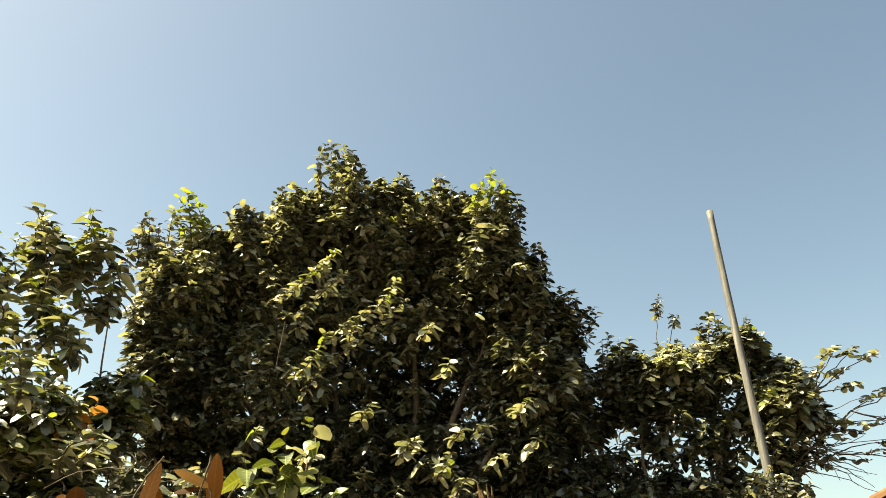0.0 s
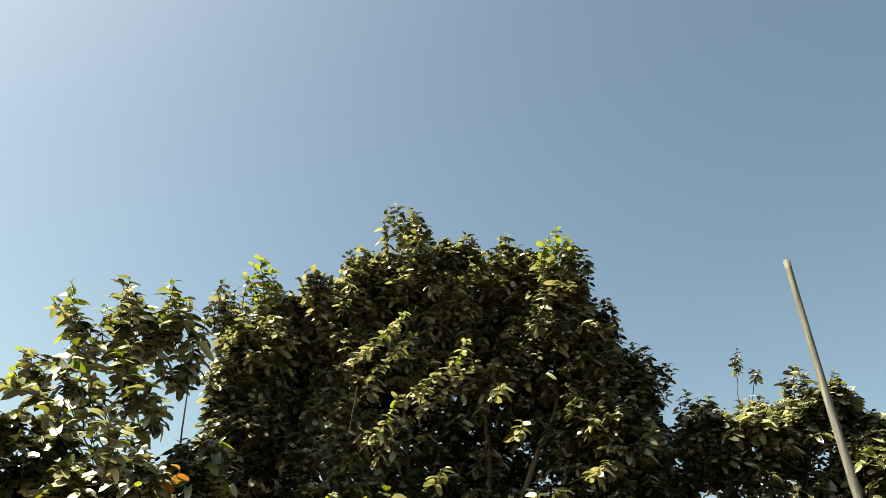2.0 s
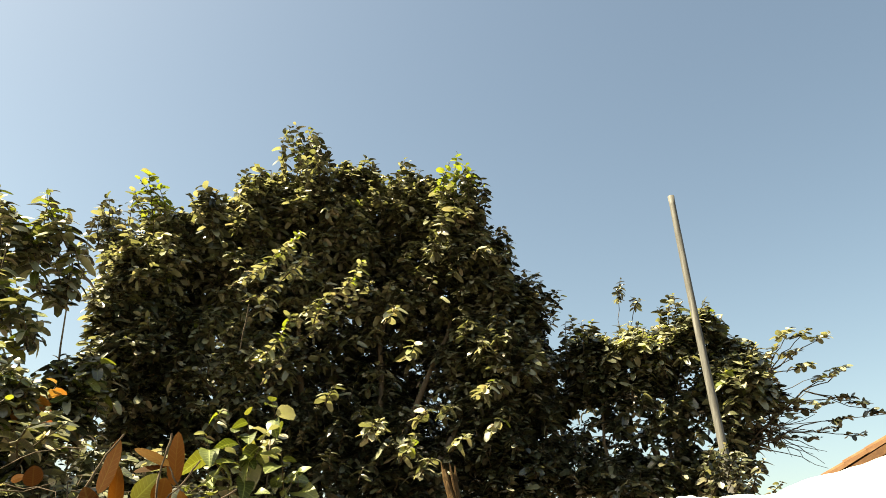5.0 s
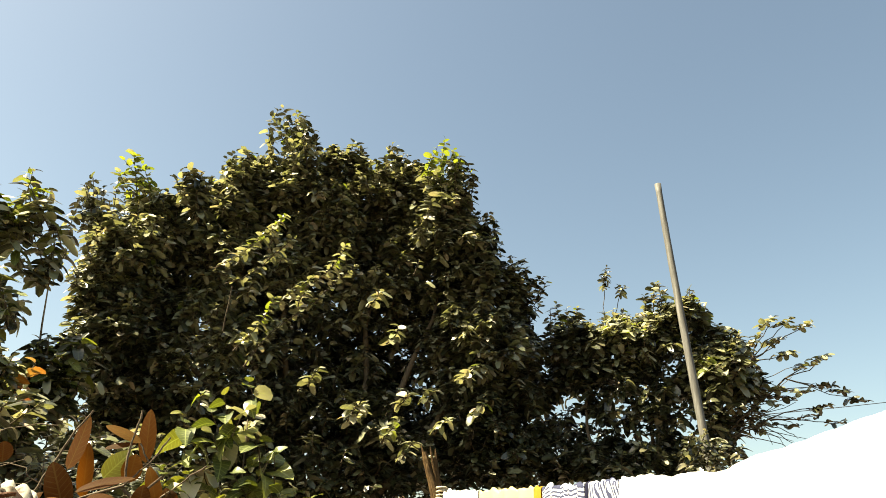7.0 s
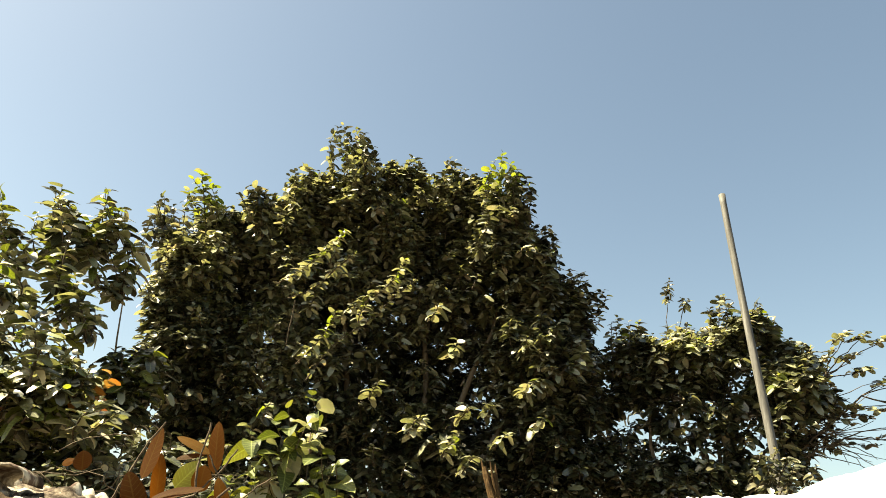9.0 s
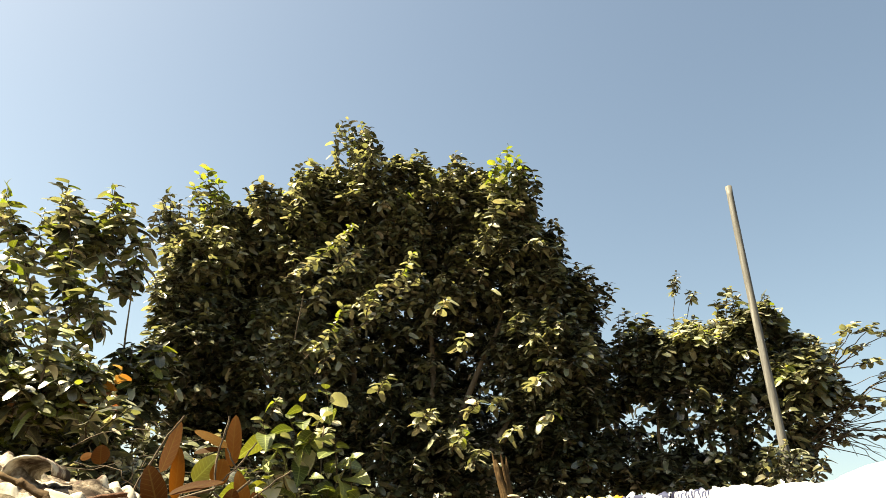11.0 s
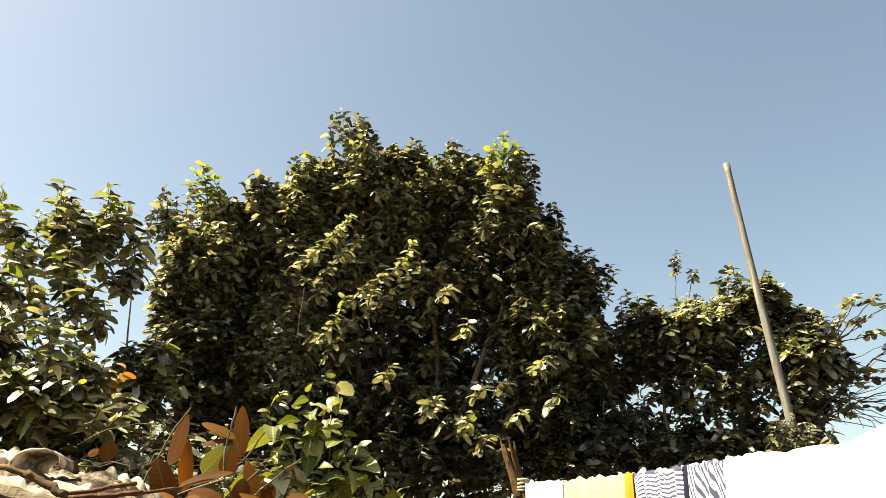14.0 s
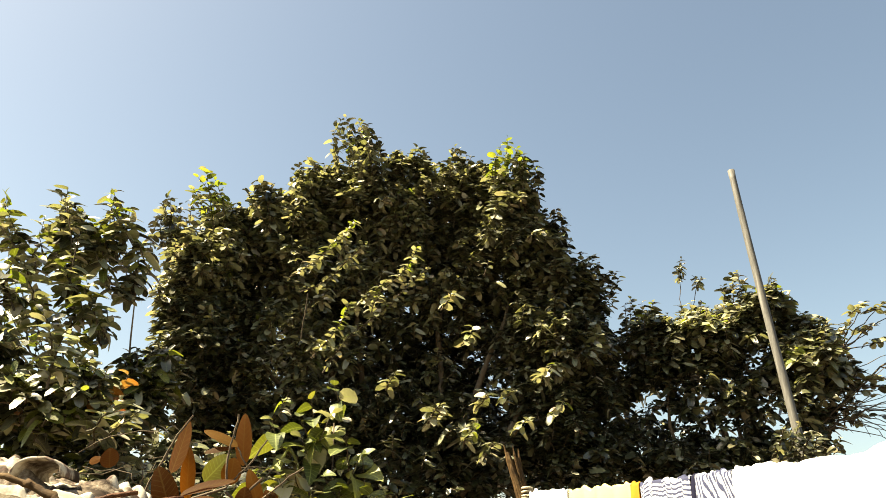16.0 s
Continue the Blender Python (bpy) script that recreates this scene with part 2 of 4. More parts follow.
# One leaf of unit length along y: five stations, a V-fold and a drooping tip.
STATIONS = ((0.10, 0.56), (0.32, 0.96), (0.64, 1.08), (0.88, 0.86))
LEAF_V = [(0, 0, 0)]
LEAF_UV = [(0.5, 0)]
for s, w in STATIONS:
    for e in (-1, 0, 1):
        LEAF_V.append((0.5 * w * e, s, -s * s + (0.22 * w * (1 - s ** 3) if e else 0.0)))
        LEAF_UV.append((0.5 + 0.5 * w * e, s))
LEAF_V.append((0, 0.98, -0.96))
LEAF_UV.append((0.5, 1))
LEAF_F = [(0, 2, 1), (0, 3, 2)]
for r in range(3):
    i = 1 + 3 * r
    LEAF_F += [(i, i + 1, i + 3), (i + 1, i + 4, i + 3), (i + 1, i + 2, i + 4), (i + 2, i + 5, i + 4)]
LEAF_F += [(10, 11, 13), (11, 12, 13)]
LEAF_V, LEAF_UV, LEAF_F = np.array(LEAF_V), np.array(LEAF_UV), np.array(LEAF_F)
leaf_meshes = {}


def fine_leaf():
    """The same leaf with a smoother outline, for plants close by."""
    v, uv, f = [], [], []
    ts = [0.0, 0.08, 0.2, 0.36, 0.53, 0.7, 0.84, 0.94, 1.0]
    for s in ts:
        w = max(0.02, math.sin(math.pi * min(1, s ** 0.86)) ** 0.56) if 0 < s < 1 else 0.02
        for e in (-1, -0.5, 0, 0.5, 1):
            v.append((0.5 * w * e, s, -s * s + 0.14 * w * abs(e) ** 1.3 + 0.05 * math.sin(9 * s) * e))
            uv.append((0.5 + 0.5 * w * e, s))
    for r in range(len(ts) - 1):
        for c in range(4):
            k = r * 5 + c
            f.append((k, k + 1, k + 6, k + 5))
    return v, uv, f


def leaf_mesh(slot):
    if slot not in leaf_meshes:
        me = bpy.data.meshes.new("leaf")
        v, uv, f = fine_leaf() if slot in (RIBBED, DRY) else (LEAF_V.tolist(), LEAF_UV.tolist(), LEAF_F.tolist())
        me.from_pydata(v, [], f)
        me.materials.append(LEAVES[slot])
        me.polygons.foreach_set("use_smooth", np.ones(len(me.polygons), bool))
        layer = me.uv_layers.new(name="uv")
        for lp, d in zip(me.loops, layer.data):
            d.uv = uv[lp.vertex_index]
        leaf_meshes[slot] = me
    return leaf_meshes[slot]


class Foliage:
    """Leaves and twigs of one plant."""

    def __init__(self, seed, size=1.0, many=1.0):
        self.rng, self.size, self.many = random.Random(seed), size, many
        self.leaves, self.twigs = [], []

    def leaf(self, place, way, length, width, curl, slot, single=False, facing=None):
        d = Vector(way).normalized()
        up = Vector(facing) if facing else Vector((self.rng.gauss(-0.12, 0.48), self.rng.gauss(-0.18, 0.48), 1))
        side = d.cross(up)
        side = side.normalized() if side.length > 1e-3 else Vector((1, 0, 0))
        n = side.cross(d)
        self.leaves.append((Vector(place), side * width, d * length, n * (length * curl), slot, single))

    def shoot(self, base, tip, count, length, slots, droop=1.2, width=0.8, single=False, bend=0.08, spread=1.25, stem=0.004):
        """A leafy shoot from base to tip; the lower leaves stand out, arch and hang, the last ones point along it."""
        r = self.rng
        base, tip = Vector(base), Vector(tip)
        count, length = round(count * self.many), length * self.size
        axis = tip - base
        size = axis.length
        axis.normalize()
        a = axis.cross(Vector((0.31, 0.94, 0.12))).normalized()
        b = axis.cross(a)
        sway = (a * r.gauss(0, 1) + b * r.gauss(0, 1)) * size * bend
        phase = r.uniform(0, 6.28)
        path = [base.lerp(tip, s) + sway * math.sin(math.pi * s) for s in (0, 0.33, 0.66, 1)]
        self.twigs.append((path, [stem, stem * 0.8, stem * 0.6, stem * 0.35]))
        for i in range(count):
            s = 0.12 + 0.88 * i / max(count - 1, 1)
            p = base.lerp(tip, s) + sway * math.sin(math.pi * s)
            w = phase + 2.4 * i + r.gauss(0, 0.25)
            out = Vector((math.cos(w), math.sin(w), 0))
            rise = 0.30 + (1.5 - spread) * 0.5 + 0.75 * s ** 4 + r.gauss(0, 0.28)
            d = out + axis * 0.25 * s + Vector((0, 0, rise))
            ln = length * (0.72 + 0.34 * math.sin(math.pi * min(1, 0.15 + 0.75 * s))) * r.uniform(0.85, 1.15) * (0.68 if i >= count - 2 else 1)
            self.leaf(p + out * stem, d, ln, ln * width * r.uniform(0.85, 1.12), droop * r.uniform(0.4, 1.5), slots(r, s), single)

    def lobes(self, table, per_area, length, slots, inner=0.5, low=0.5, count=(11, 17), reach=(0.16, 0.30), stem=0.004, rise=0.5, thin=0.7):
        """Fills rounded masses (centre, radii) with shoots that point outward and up."""
        r = self.rng
        for k, (x, y, z, rx, ry, rz) in enumerate(table):
            area = 4 * math.pi * ((rx * ry) ** 1.6 / 3 + (rx * rz) ** 1.6 / 3 + (ry * rz) ** 1.6 / 3) ** (1 / 1.6)
            for _ in range(int(area * per_area)):
                v = Vector((r.gauss(0, 1), r.gauss(0, 1), r.gauss(0, 1))).normalized()
                if v.y > 0.1 and r.random() < thin:
                    continue
                if v.z < -0.3 and r.random() > low:
                    continue
                f = r.uniform(inner, 1.0) ** 0.5
                clump = noise.noise(Vector((x + rx * v.x, y + ry * v.y, z + rz * v.z)) * 5.5)
                f *= 1 - 0.75 * min(0.5, max(0.0, 0.12 - clump))
                p = Vector((x + rx * v.x * f, y + ry * v.y * f, z + rz * v.z * f))
                deep = False
                for j, (x2, y2, z2, a2, b2, c2) in enumerate(table):
                    if j != k and ((p.x - x2) / a2) ** 2 + ((p.y - y2) / b2) ** 2 + ((p.z - z2) / c2) ** 2 < 0.3:
                        deep = True
                        break
                if deep:
                    continue
                n = Vector((v.x / rx, v.y / ry, v.z / rz)).normalized()
                way = (n * 0.8 + Vector((r.gauss(0, 0.35), r.gauss(0, 0.35), rise + r.gauss(0, 0.3)))).normalized()
                size = r.uniform(*reach)
                self.shoot(p - way * size * 0.75, p + way * size * 0.25, r.randint(*count), length * r.uniform(0.85, 1.15), slots, stem=stem)

    def finish(self, parent, most=280):
        """Twigs as one mesh, the marked leaves one by one, the rest as one mesh."""
        single = [f for f in self.leaves if f[5]][:most]
        chosen = set(map(id, single))
        rest = [f for f in self.leaves if id(f) not in chosen]
        if rest:
            o = np.array([f[0] for f in rest])
            sx, sy, sz = (np.array([f[i] for f in rest]) for i in (1, 2, 3))
            T = LEAF_V[None, :, :]
            v = o[:, None] + T[..., 0:1] * sx[:, None] + T[..., 1:2] * sy[:, None] + T[..., 2:3] * sz[:, None]
            n = len(rest)
            faces = (LEAF_F[None] + (np.arange(n) * len(LEAF_V))[:, None, None]).reshape(-1, 3)
            slots = np.repeat(np.array([f[4] for f in rest]), len(LEAF_F))
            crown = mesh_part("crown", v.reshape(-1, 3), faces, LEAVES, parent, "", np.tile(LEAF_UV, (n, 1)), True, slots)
            tagged(crown, kind="stuff")
        if self.twigs:
            vs, fs = joined([tube(p, rr, 4, False) for p, rr in self.twigs])
            tagged(mesh_part("twig", vs, fs, TWIG, parent), kind="stuff")
        for place, side, along, over, slot, _ in single:
            ob = new("leaf", leaf_mesh(slot))
            m = Matrix((side, along, over)).transposed().to_4x4()
            m.translation = place
            ob.matrix_basis = m
            under(ob, parent)


def pick(*weights):
    """A chooser of leaf materials by weight: (slot, weight) pairs; young leaves only near the tip."""
    def choose(r, s):
        x = r.random() * sum(w for _, w in weights)
        for slot, w in weights:
            x -= w
            if x <= 0:
                return slot if slot != YOUNG or s > 0.6 else LIT
        return weights[0][0]
    return choose


# ---- the ground ----
bm = bmesh.new()
bmesh.ops.create_grid(bm, x_segments=60, y_segments=60, size=30)
for v in bm.verts:
    v.co.z = 0.03 * noise.noise(v.co * 0.7) if v.co.length < 29 else 0
edge = [e for e in bm.edges if e.is_boundary]
far = bmesh.ops.extrude_edge_only(bm, edges=edge)
for v in far["geom"]:
    if isinstance(v, bmesh.types.BMVert):
        v.co.x, v.co.y = v.co.x * 100, v.co.y * 100
me = bpy.data.meshes.new("ground")
bm.to_mesh(me)
bm.free()
me.materials.append(SOIL)
tagged(new("ground", me), "bare brown soil of the yard", "ground", kind="structure")


# ---- trees ----
def tree_wood(tree, foot, fork, ends, radius, seed, limb_radius=0.03, sway=0.07):
    """Trunk from foot to fork and one limb to each end."""
    rng = random.Random(seed)
    path = wander(foot, fork, 6, 0.035, rng)
    vs, fs = tube(path, [radius * (1.35 if i == 0 else 1.0 - 0.06 * i) for i in range(7)], 10)
    mesh_part("trunk", vs, fs, BARK, tree, "grey-brown trunk")
    for e in ends:
        path = wander(fork, e, 6, sway, rng)
        vs, fs = tube(path, [limb_radius * (1.1 - 0.15 * i) for i in range(7)], 7)
        mesh_part("limb", vs, fs, BARK, tree)


def main_tree():
    tree = thing("broadleaf_tree", (-0.2, 4.1, 0), "dense dark green broadleaf tree with glossy arching leaves", "tree", "trees behind the yard")
    masses = [
        (-0.33, 4.52, 2.96, 1.06, 0.90, 0.92), (0.37, 3.9, 3.25, 0.33, 0.37, 0.37), (0.03, 4.1, 3.58, 0.38, 0.39, 0.37), (-0.54, 3.9, 3.52, 0.30, 0.34, 0.32),
        (-0.96, 3.9, 3.27, 0.36, 0.40, 0.36), (-1.29, 3.6, 3.02, 0.23, 0.28, 0.27), (-1.27, 3.8, 2.51, 0.35, 0.50, 0.50), (0.60, 4.0, 2.67, 0.36, 0.43, 0.42),
        (0.64, 3.95, 3.03, 0.22, 0.27, 0.23), (0.68, 4.1, 2.16, 0.38, 0.43, 0.46), (-0.27, 4.1, 2.04, 0.86, 0.60, 0.5), (-0.93, 4.0, 2.08, 0.71, 0.52, 0.44)]
    fol = Foliage(11, 0.64, 1.4)
    # inner leaves only in the painted shade tone, then a shell mixed with sunlit tones
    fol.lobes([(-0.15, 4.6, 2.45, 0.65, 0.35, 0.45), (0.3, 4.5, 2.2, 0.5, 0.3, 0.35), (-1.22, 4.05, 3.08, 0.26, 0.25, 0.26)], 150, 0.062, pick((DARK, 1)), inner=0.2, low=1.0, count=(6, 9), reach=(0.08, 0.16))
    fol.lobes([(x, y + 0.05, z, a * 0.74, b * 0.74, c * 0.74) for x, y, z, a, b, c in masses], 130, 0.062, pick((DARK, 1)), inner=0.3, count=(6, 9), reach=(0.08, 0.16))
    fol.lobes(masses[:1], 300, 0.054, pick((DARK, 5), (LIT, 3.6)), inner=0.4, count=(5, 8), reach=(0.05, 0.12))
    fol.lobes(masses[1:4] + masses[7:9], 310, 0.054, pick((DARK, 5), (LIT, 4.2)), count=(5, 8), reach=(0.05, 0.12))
    # sun side: side light put into the mix with more sunlit-toned leaves
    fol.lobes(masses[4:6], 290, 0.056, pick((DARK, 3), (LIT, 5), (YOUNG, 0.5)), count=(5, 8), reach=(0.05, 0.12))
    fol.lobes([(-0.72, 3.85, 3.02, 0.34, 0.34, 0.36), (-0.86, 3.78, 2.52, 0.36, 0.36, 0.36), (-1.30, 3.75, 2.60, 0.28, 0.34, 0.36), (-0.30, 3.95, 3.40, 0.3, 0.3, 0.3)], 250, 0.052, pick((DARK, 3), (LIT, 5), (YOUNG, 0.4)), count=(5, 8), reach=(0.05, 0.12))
    # lower masses: shade put into the colour, few sunlit-toned leaves
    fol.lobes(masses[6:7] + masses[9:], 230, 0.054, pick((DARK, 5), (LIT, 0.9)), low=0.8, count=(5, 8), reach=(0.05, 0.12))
    fol.lobes([(-0.76, 3.85, 3.56, 0.22, 0.28, 0.24), (0.20, 4.0, 3.66, 0.24, 0.28, 0.24), (-0.28, 4.05, 3.80, 0.2, 0.26, 0.2), (-1.12, 3.72, 3.24, 0.2, 0.24, 0.24), (-1.40, 3.6, 2.82, 0.18, 0.24, 0.24)], 320, 0.054, pick((DARK, 4), (LIT, 4.0)), count=(5, 8), reach=(0.05, 0.12))
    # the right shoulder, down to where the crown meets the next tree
    # shade side painted in: nearly all leaves take the dark tone
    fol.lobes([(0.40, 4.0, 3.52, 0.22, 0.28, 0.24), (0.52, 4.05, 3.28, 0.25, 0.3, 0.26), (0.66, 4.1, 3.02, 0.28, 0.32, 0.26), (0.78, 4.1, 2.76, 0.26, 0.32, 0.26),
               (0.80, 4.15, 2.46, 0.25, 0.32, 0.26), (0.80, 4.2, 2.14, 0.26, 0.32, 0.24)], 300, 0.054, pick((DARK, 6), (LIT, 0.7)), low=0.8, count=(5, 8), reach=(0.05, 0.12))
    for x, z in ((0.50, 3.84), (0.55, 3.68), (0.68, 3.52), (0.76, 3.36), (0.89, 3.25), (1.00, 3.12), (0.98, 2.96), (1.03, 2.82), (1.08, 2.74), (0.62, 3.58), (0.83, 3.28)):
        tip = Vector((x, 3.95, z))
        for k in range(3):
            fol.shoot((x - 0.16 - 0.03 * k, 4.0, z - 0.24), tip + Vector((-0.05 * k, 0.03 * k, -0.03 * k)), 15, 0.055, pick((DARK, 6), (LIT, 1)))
    for x, z in ((-1.74, 3.44), (-1.71, 3.58), (-1.56, 3.64), (-1.35, 3.55), (-1.13, 3.67), (-1.02, 3.65), (-0.91, 3.80), (-0.58, 4.17), (-0.69, 4.17), (-0.20, 3.96), (0.05, 3.97), (0.15, 3.90), (0.44, 3.94)):
        for k in range(3):
            fol.shoot((x + 0.06 * k, 3.92, z - 0.32), (x + 0.03 * k, 3.85 + 0.03 * k, z - 0.05 * k), 15, 0.062, pick((DARK, 5), (LIT, 1.8)))
    tall = [((-0.47, 3.8, 3.60), (-0.65, 3.8, 4.15)), ((-0.43, 3.7, 3.55), (-0.50, 3.7, 4.02)), ((-0.80, 3.8, 3.55), (-0.88, 3.8, 3.83)), ((-0.92, 3.3, 3.15), (-0.99, 3.3, 3.38)),
            ((-1.26, 3.5, 3.15), (-1.37, 3.5, 3.57)), ((-1.41, 3.5, 3.02), (-1.55, 3.5, 3.40)), ((-0.17, 4.2, 3.9), (-0.20, 4.2, 4.18)), ((0.07, 4.1, 3.80), (0.08, 4.1, 4.11)),
            ((0.36, 3.7, 3.5), (0.37, 3.7, 3.93)), ((0.46, 3.7, 3.5), (0.46, 3.7, 3.81)), ((0.60, 3.9, 3.22), (0.68, 3.9, 3.55)), ((0.76, 3.9, 2.98), (0.87, 3.9, 3.23)), ((0.80, 3.9, 2.90), (1.00, 3.9, 3.13))]
    for i, (a, b) in enumerate(tall):
        bright = i in (4, 8)
        a, b = Vector(a), Vector(b)
        kind = pick((YOUNG, 6), (RIBBED, 3), (LIT, 1)) if bright else pick((DARK, 4), (LIT, 1.6), (YOUNG, 0.15))
        fol.shoot(a, b, 20, 0.076 if bright else 0.066, kind, single=True)
        for dx, part in ((-0.08, 0.66), (0.07, 0.6), (-0.045, 0.84), (0.05, 0.8)):
            fol.shoot(a + Vector((0, 0.05, -0.05)), a.lerp(b, part) + Vector((dx, -0.03, 0)), 17, 0.056, kind)
    # a branch that comes forward and single tufts, sunlight painted in with bright leaf tones
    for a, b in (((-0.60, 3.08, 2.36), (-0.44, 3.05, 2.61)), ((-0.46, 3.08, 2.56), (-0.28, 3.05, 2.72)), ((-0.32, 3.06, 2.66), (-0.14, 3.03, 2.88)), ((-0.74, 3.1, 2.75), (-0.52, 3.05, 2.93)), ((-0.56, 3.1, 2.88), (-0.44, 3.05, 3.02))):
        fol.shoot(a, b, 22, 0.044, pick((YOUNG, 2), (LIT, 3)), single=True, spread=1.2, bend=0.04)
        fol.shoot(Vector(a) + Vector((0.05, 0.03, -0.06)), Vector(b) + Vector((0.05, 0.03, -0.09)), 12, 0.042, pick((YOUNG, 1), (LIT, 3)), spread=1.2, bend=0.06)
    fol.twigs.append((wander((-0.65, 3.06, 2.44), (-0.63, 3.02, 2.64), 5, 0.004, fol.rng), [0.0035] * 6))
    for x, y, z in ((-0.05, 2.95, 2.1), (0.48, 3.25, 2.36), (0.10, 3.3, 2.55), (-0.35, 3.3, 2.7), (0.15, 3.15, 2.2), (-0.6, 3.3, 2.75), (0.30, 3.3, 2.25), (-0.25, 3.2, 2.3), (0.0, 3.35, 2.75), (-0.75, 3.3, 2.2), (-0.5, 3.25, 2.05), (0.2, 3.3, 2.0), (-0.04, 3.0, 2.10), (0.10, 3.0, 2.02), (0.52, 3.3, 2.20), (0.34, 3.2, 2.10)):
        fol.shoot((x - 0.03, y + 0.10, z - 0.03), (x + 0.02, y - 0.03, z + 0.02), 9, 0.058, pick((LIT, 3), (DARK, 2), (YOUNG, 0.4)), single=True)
    fol.finish(tree)
    tree_wood(tree, (-0.2, 4.1, 0), (-0.25, 4.1, 1.5), [(-0.56, 3.95, 3.4), (0.03, 4.1, 3.5), (0.4, 3.95, 3.1), (-0.96, 3.9, 3.1), (-1.3, 3.65, 2.9), (0.65, 4.0, 2.7), (-1.3, 3.8, 2.3), (0.6, 4.1, 2.0)], 0.075, 3)
    return tree


def left_tree():
    tree = thing("young_tree", (-1.6, 2.9, 0), "slender young tree with yellow-green sunlit leaves", "tree", "trees behind the yard")
    masses = [(-1.70, 2.9, 2.72, 0.17, 0.2, 0.18), (-1.50, 2.9, 2.80, 0.09, 0.11, 0.13), (-1.80, 2.7, 2.48, 0.20, 0.22, 0.15), (-1.58, 2.85, 2.42, 0.12, 0.16, 0.12),
              (-1.74, 2.5, 2.15, 0.26, 0.25, 0.18), (-1.33, 2.45, 2.02, 0.24, 0.22, 0.15), (-1.36, 3.0, 2.08, 0.22, 0.24, 0.20), (-1.45, 2.75, 1.88, 0.37, 0.26, 0.16), (-1.24, 2.95, 2.22, 0.14, 0.16, 0.15)]
    fol = Foliage(23, 0.68, 1.3)
    # own yellow-greens, plus the sunlit leaf tone for sun on the upper masses
    fol.lobes(masses[:4], 60, 0.070, pick((DARK, 2), (LIT, 2.4), (RIBBED, 1.6), (YOUNG, 1.2)), count=(5, 7), reach=(0.06, 0.14), low=0.4)
    for x, y, z in ((-2.0, 2.85, 3.04), (-1.94, 2.85, 2.90), (-1.73, 2.85, 3.07), (-1.66, 2.9, 2.98), (-1.80, 2.85, 2.93), (-1.53, 2.85, 3.07), (-1.48, 2.9, 3.0), (-1.58, 2.85, 2.88), (-1.70, 2.8, 2.78),
                    (-1.84, 2.75, 2.72), (-1.62, 2.75, 2.68), (-1.75, 2.7, 2.55), (-1.62, 2.7, 2.48), (-1.50, 2.75, 2.60), (-1.70, 2.6, 2.40), (-1.55, 2.6, 2.32), (-1.82, 2.6, 2.50), (-1.46, 2.7, 2.34)):
        for k in range(2):
            fol.shoot((x + 0.10 + 0.03 * k, y + 0.04, z - 0.26), (x + 0.02 * k, y - 0.03 * k, z - 0.06 * k), 10, 0.078, pick((DARK, 2), (LIT, 2.4), (RIBBED, 1.6), (YOUNG, 1.4)), droop=1.15, width=0.58, stem=0.003)
    # lower masses: shade painted in by a darker leaf mix
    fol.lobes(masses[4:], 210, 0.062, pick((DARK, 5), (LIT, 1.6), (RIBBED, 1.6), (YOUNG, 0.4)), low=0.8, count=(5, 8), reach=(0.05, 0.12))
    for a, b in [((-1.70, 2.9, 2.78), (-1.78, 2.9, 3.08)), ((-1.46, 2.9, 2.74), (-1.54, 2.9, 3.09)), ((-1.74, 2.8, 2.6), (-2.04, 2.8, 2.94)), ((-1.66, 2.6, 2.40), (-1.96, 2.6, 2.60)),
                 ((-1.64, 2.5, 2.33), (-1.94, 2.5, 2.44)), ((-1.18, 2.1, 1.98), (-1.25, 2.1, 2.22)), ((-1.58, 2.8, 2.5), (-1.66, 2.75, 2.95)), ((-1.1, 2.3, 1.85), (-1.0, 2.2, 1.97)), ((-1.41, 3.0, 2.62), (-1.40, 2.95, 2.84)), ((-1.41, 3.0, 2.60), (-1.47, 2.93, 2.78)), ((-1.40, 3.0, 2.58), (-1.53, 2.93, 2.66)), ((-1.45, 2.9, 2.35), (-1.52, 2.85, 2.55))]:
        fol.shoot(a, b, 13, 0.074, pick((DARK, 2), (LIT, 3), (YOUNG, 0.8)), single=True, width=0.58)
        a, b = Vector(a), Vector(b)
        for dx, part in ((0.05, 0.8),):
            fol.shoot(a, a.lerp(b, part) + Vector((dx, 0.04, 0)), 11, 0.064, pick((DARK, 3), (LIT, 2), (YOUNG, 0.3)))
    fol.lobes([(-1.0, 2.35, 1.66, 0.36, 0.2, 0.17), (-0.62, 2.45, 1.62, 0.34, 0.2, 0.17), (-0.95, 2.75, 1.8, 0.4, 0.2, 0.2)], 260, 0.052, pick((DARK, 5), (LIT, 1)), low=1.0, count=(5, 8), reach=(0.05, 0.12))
    for x, y, z in ((-1.33, 2.42, 2.07), (-1.22, 2.45, 2.08), (-1.52, 2.5, 2.06), (-1.14, 2.5, 2.09)):
        fol.shoot((x, y, z - 0.08), (x + 0.02, y - 0.02, z + 0.03), 4, 0.08, pick((RUST, 1)), single=True)
    fol.finish(tree)
    tree_wood(tree, (-1.26, 3.0, 0), (-1.27, 3.0, 1.75), [(-1.42, 3.0, 2.76), (-1.69, 2.9, 2.7), (-1.76, 2.7, 2.45), (-1.5, 2.6, 2.0)], 0.02, 5, 0.008, 0.02)
    return tree


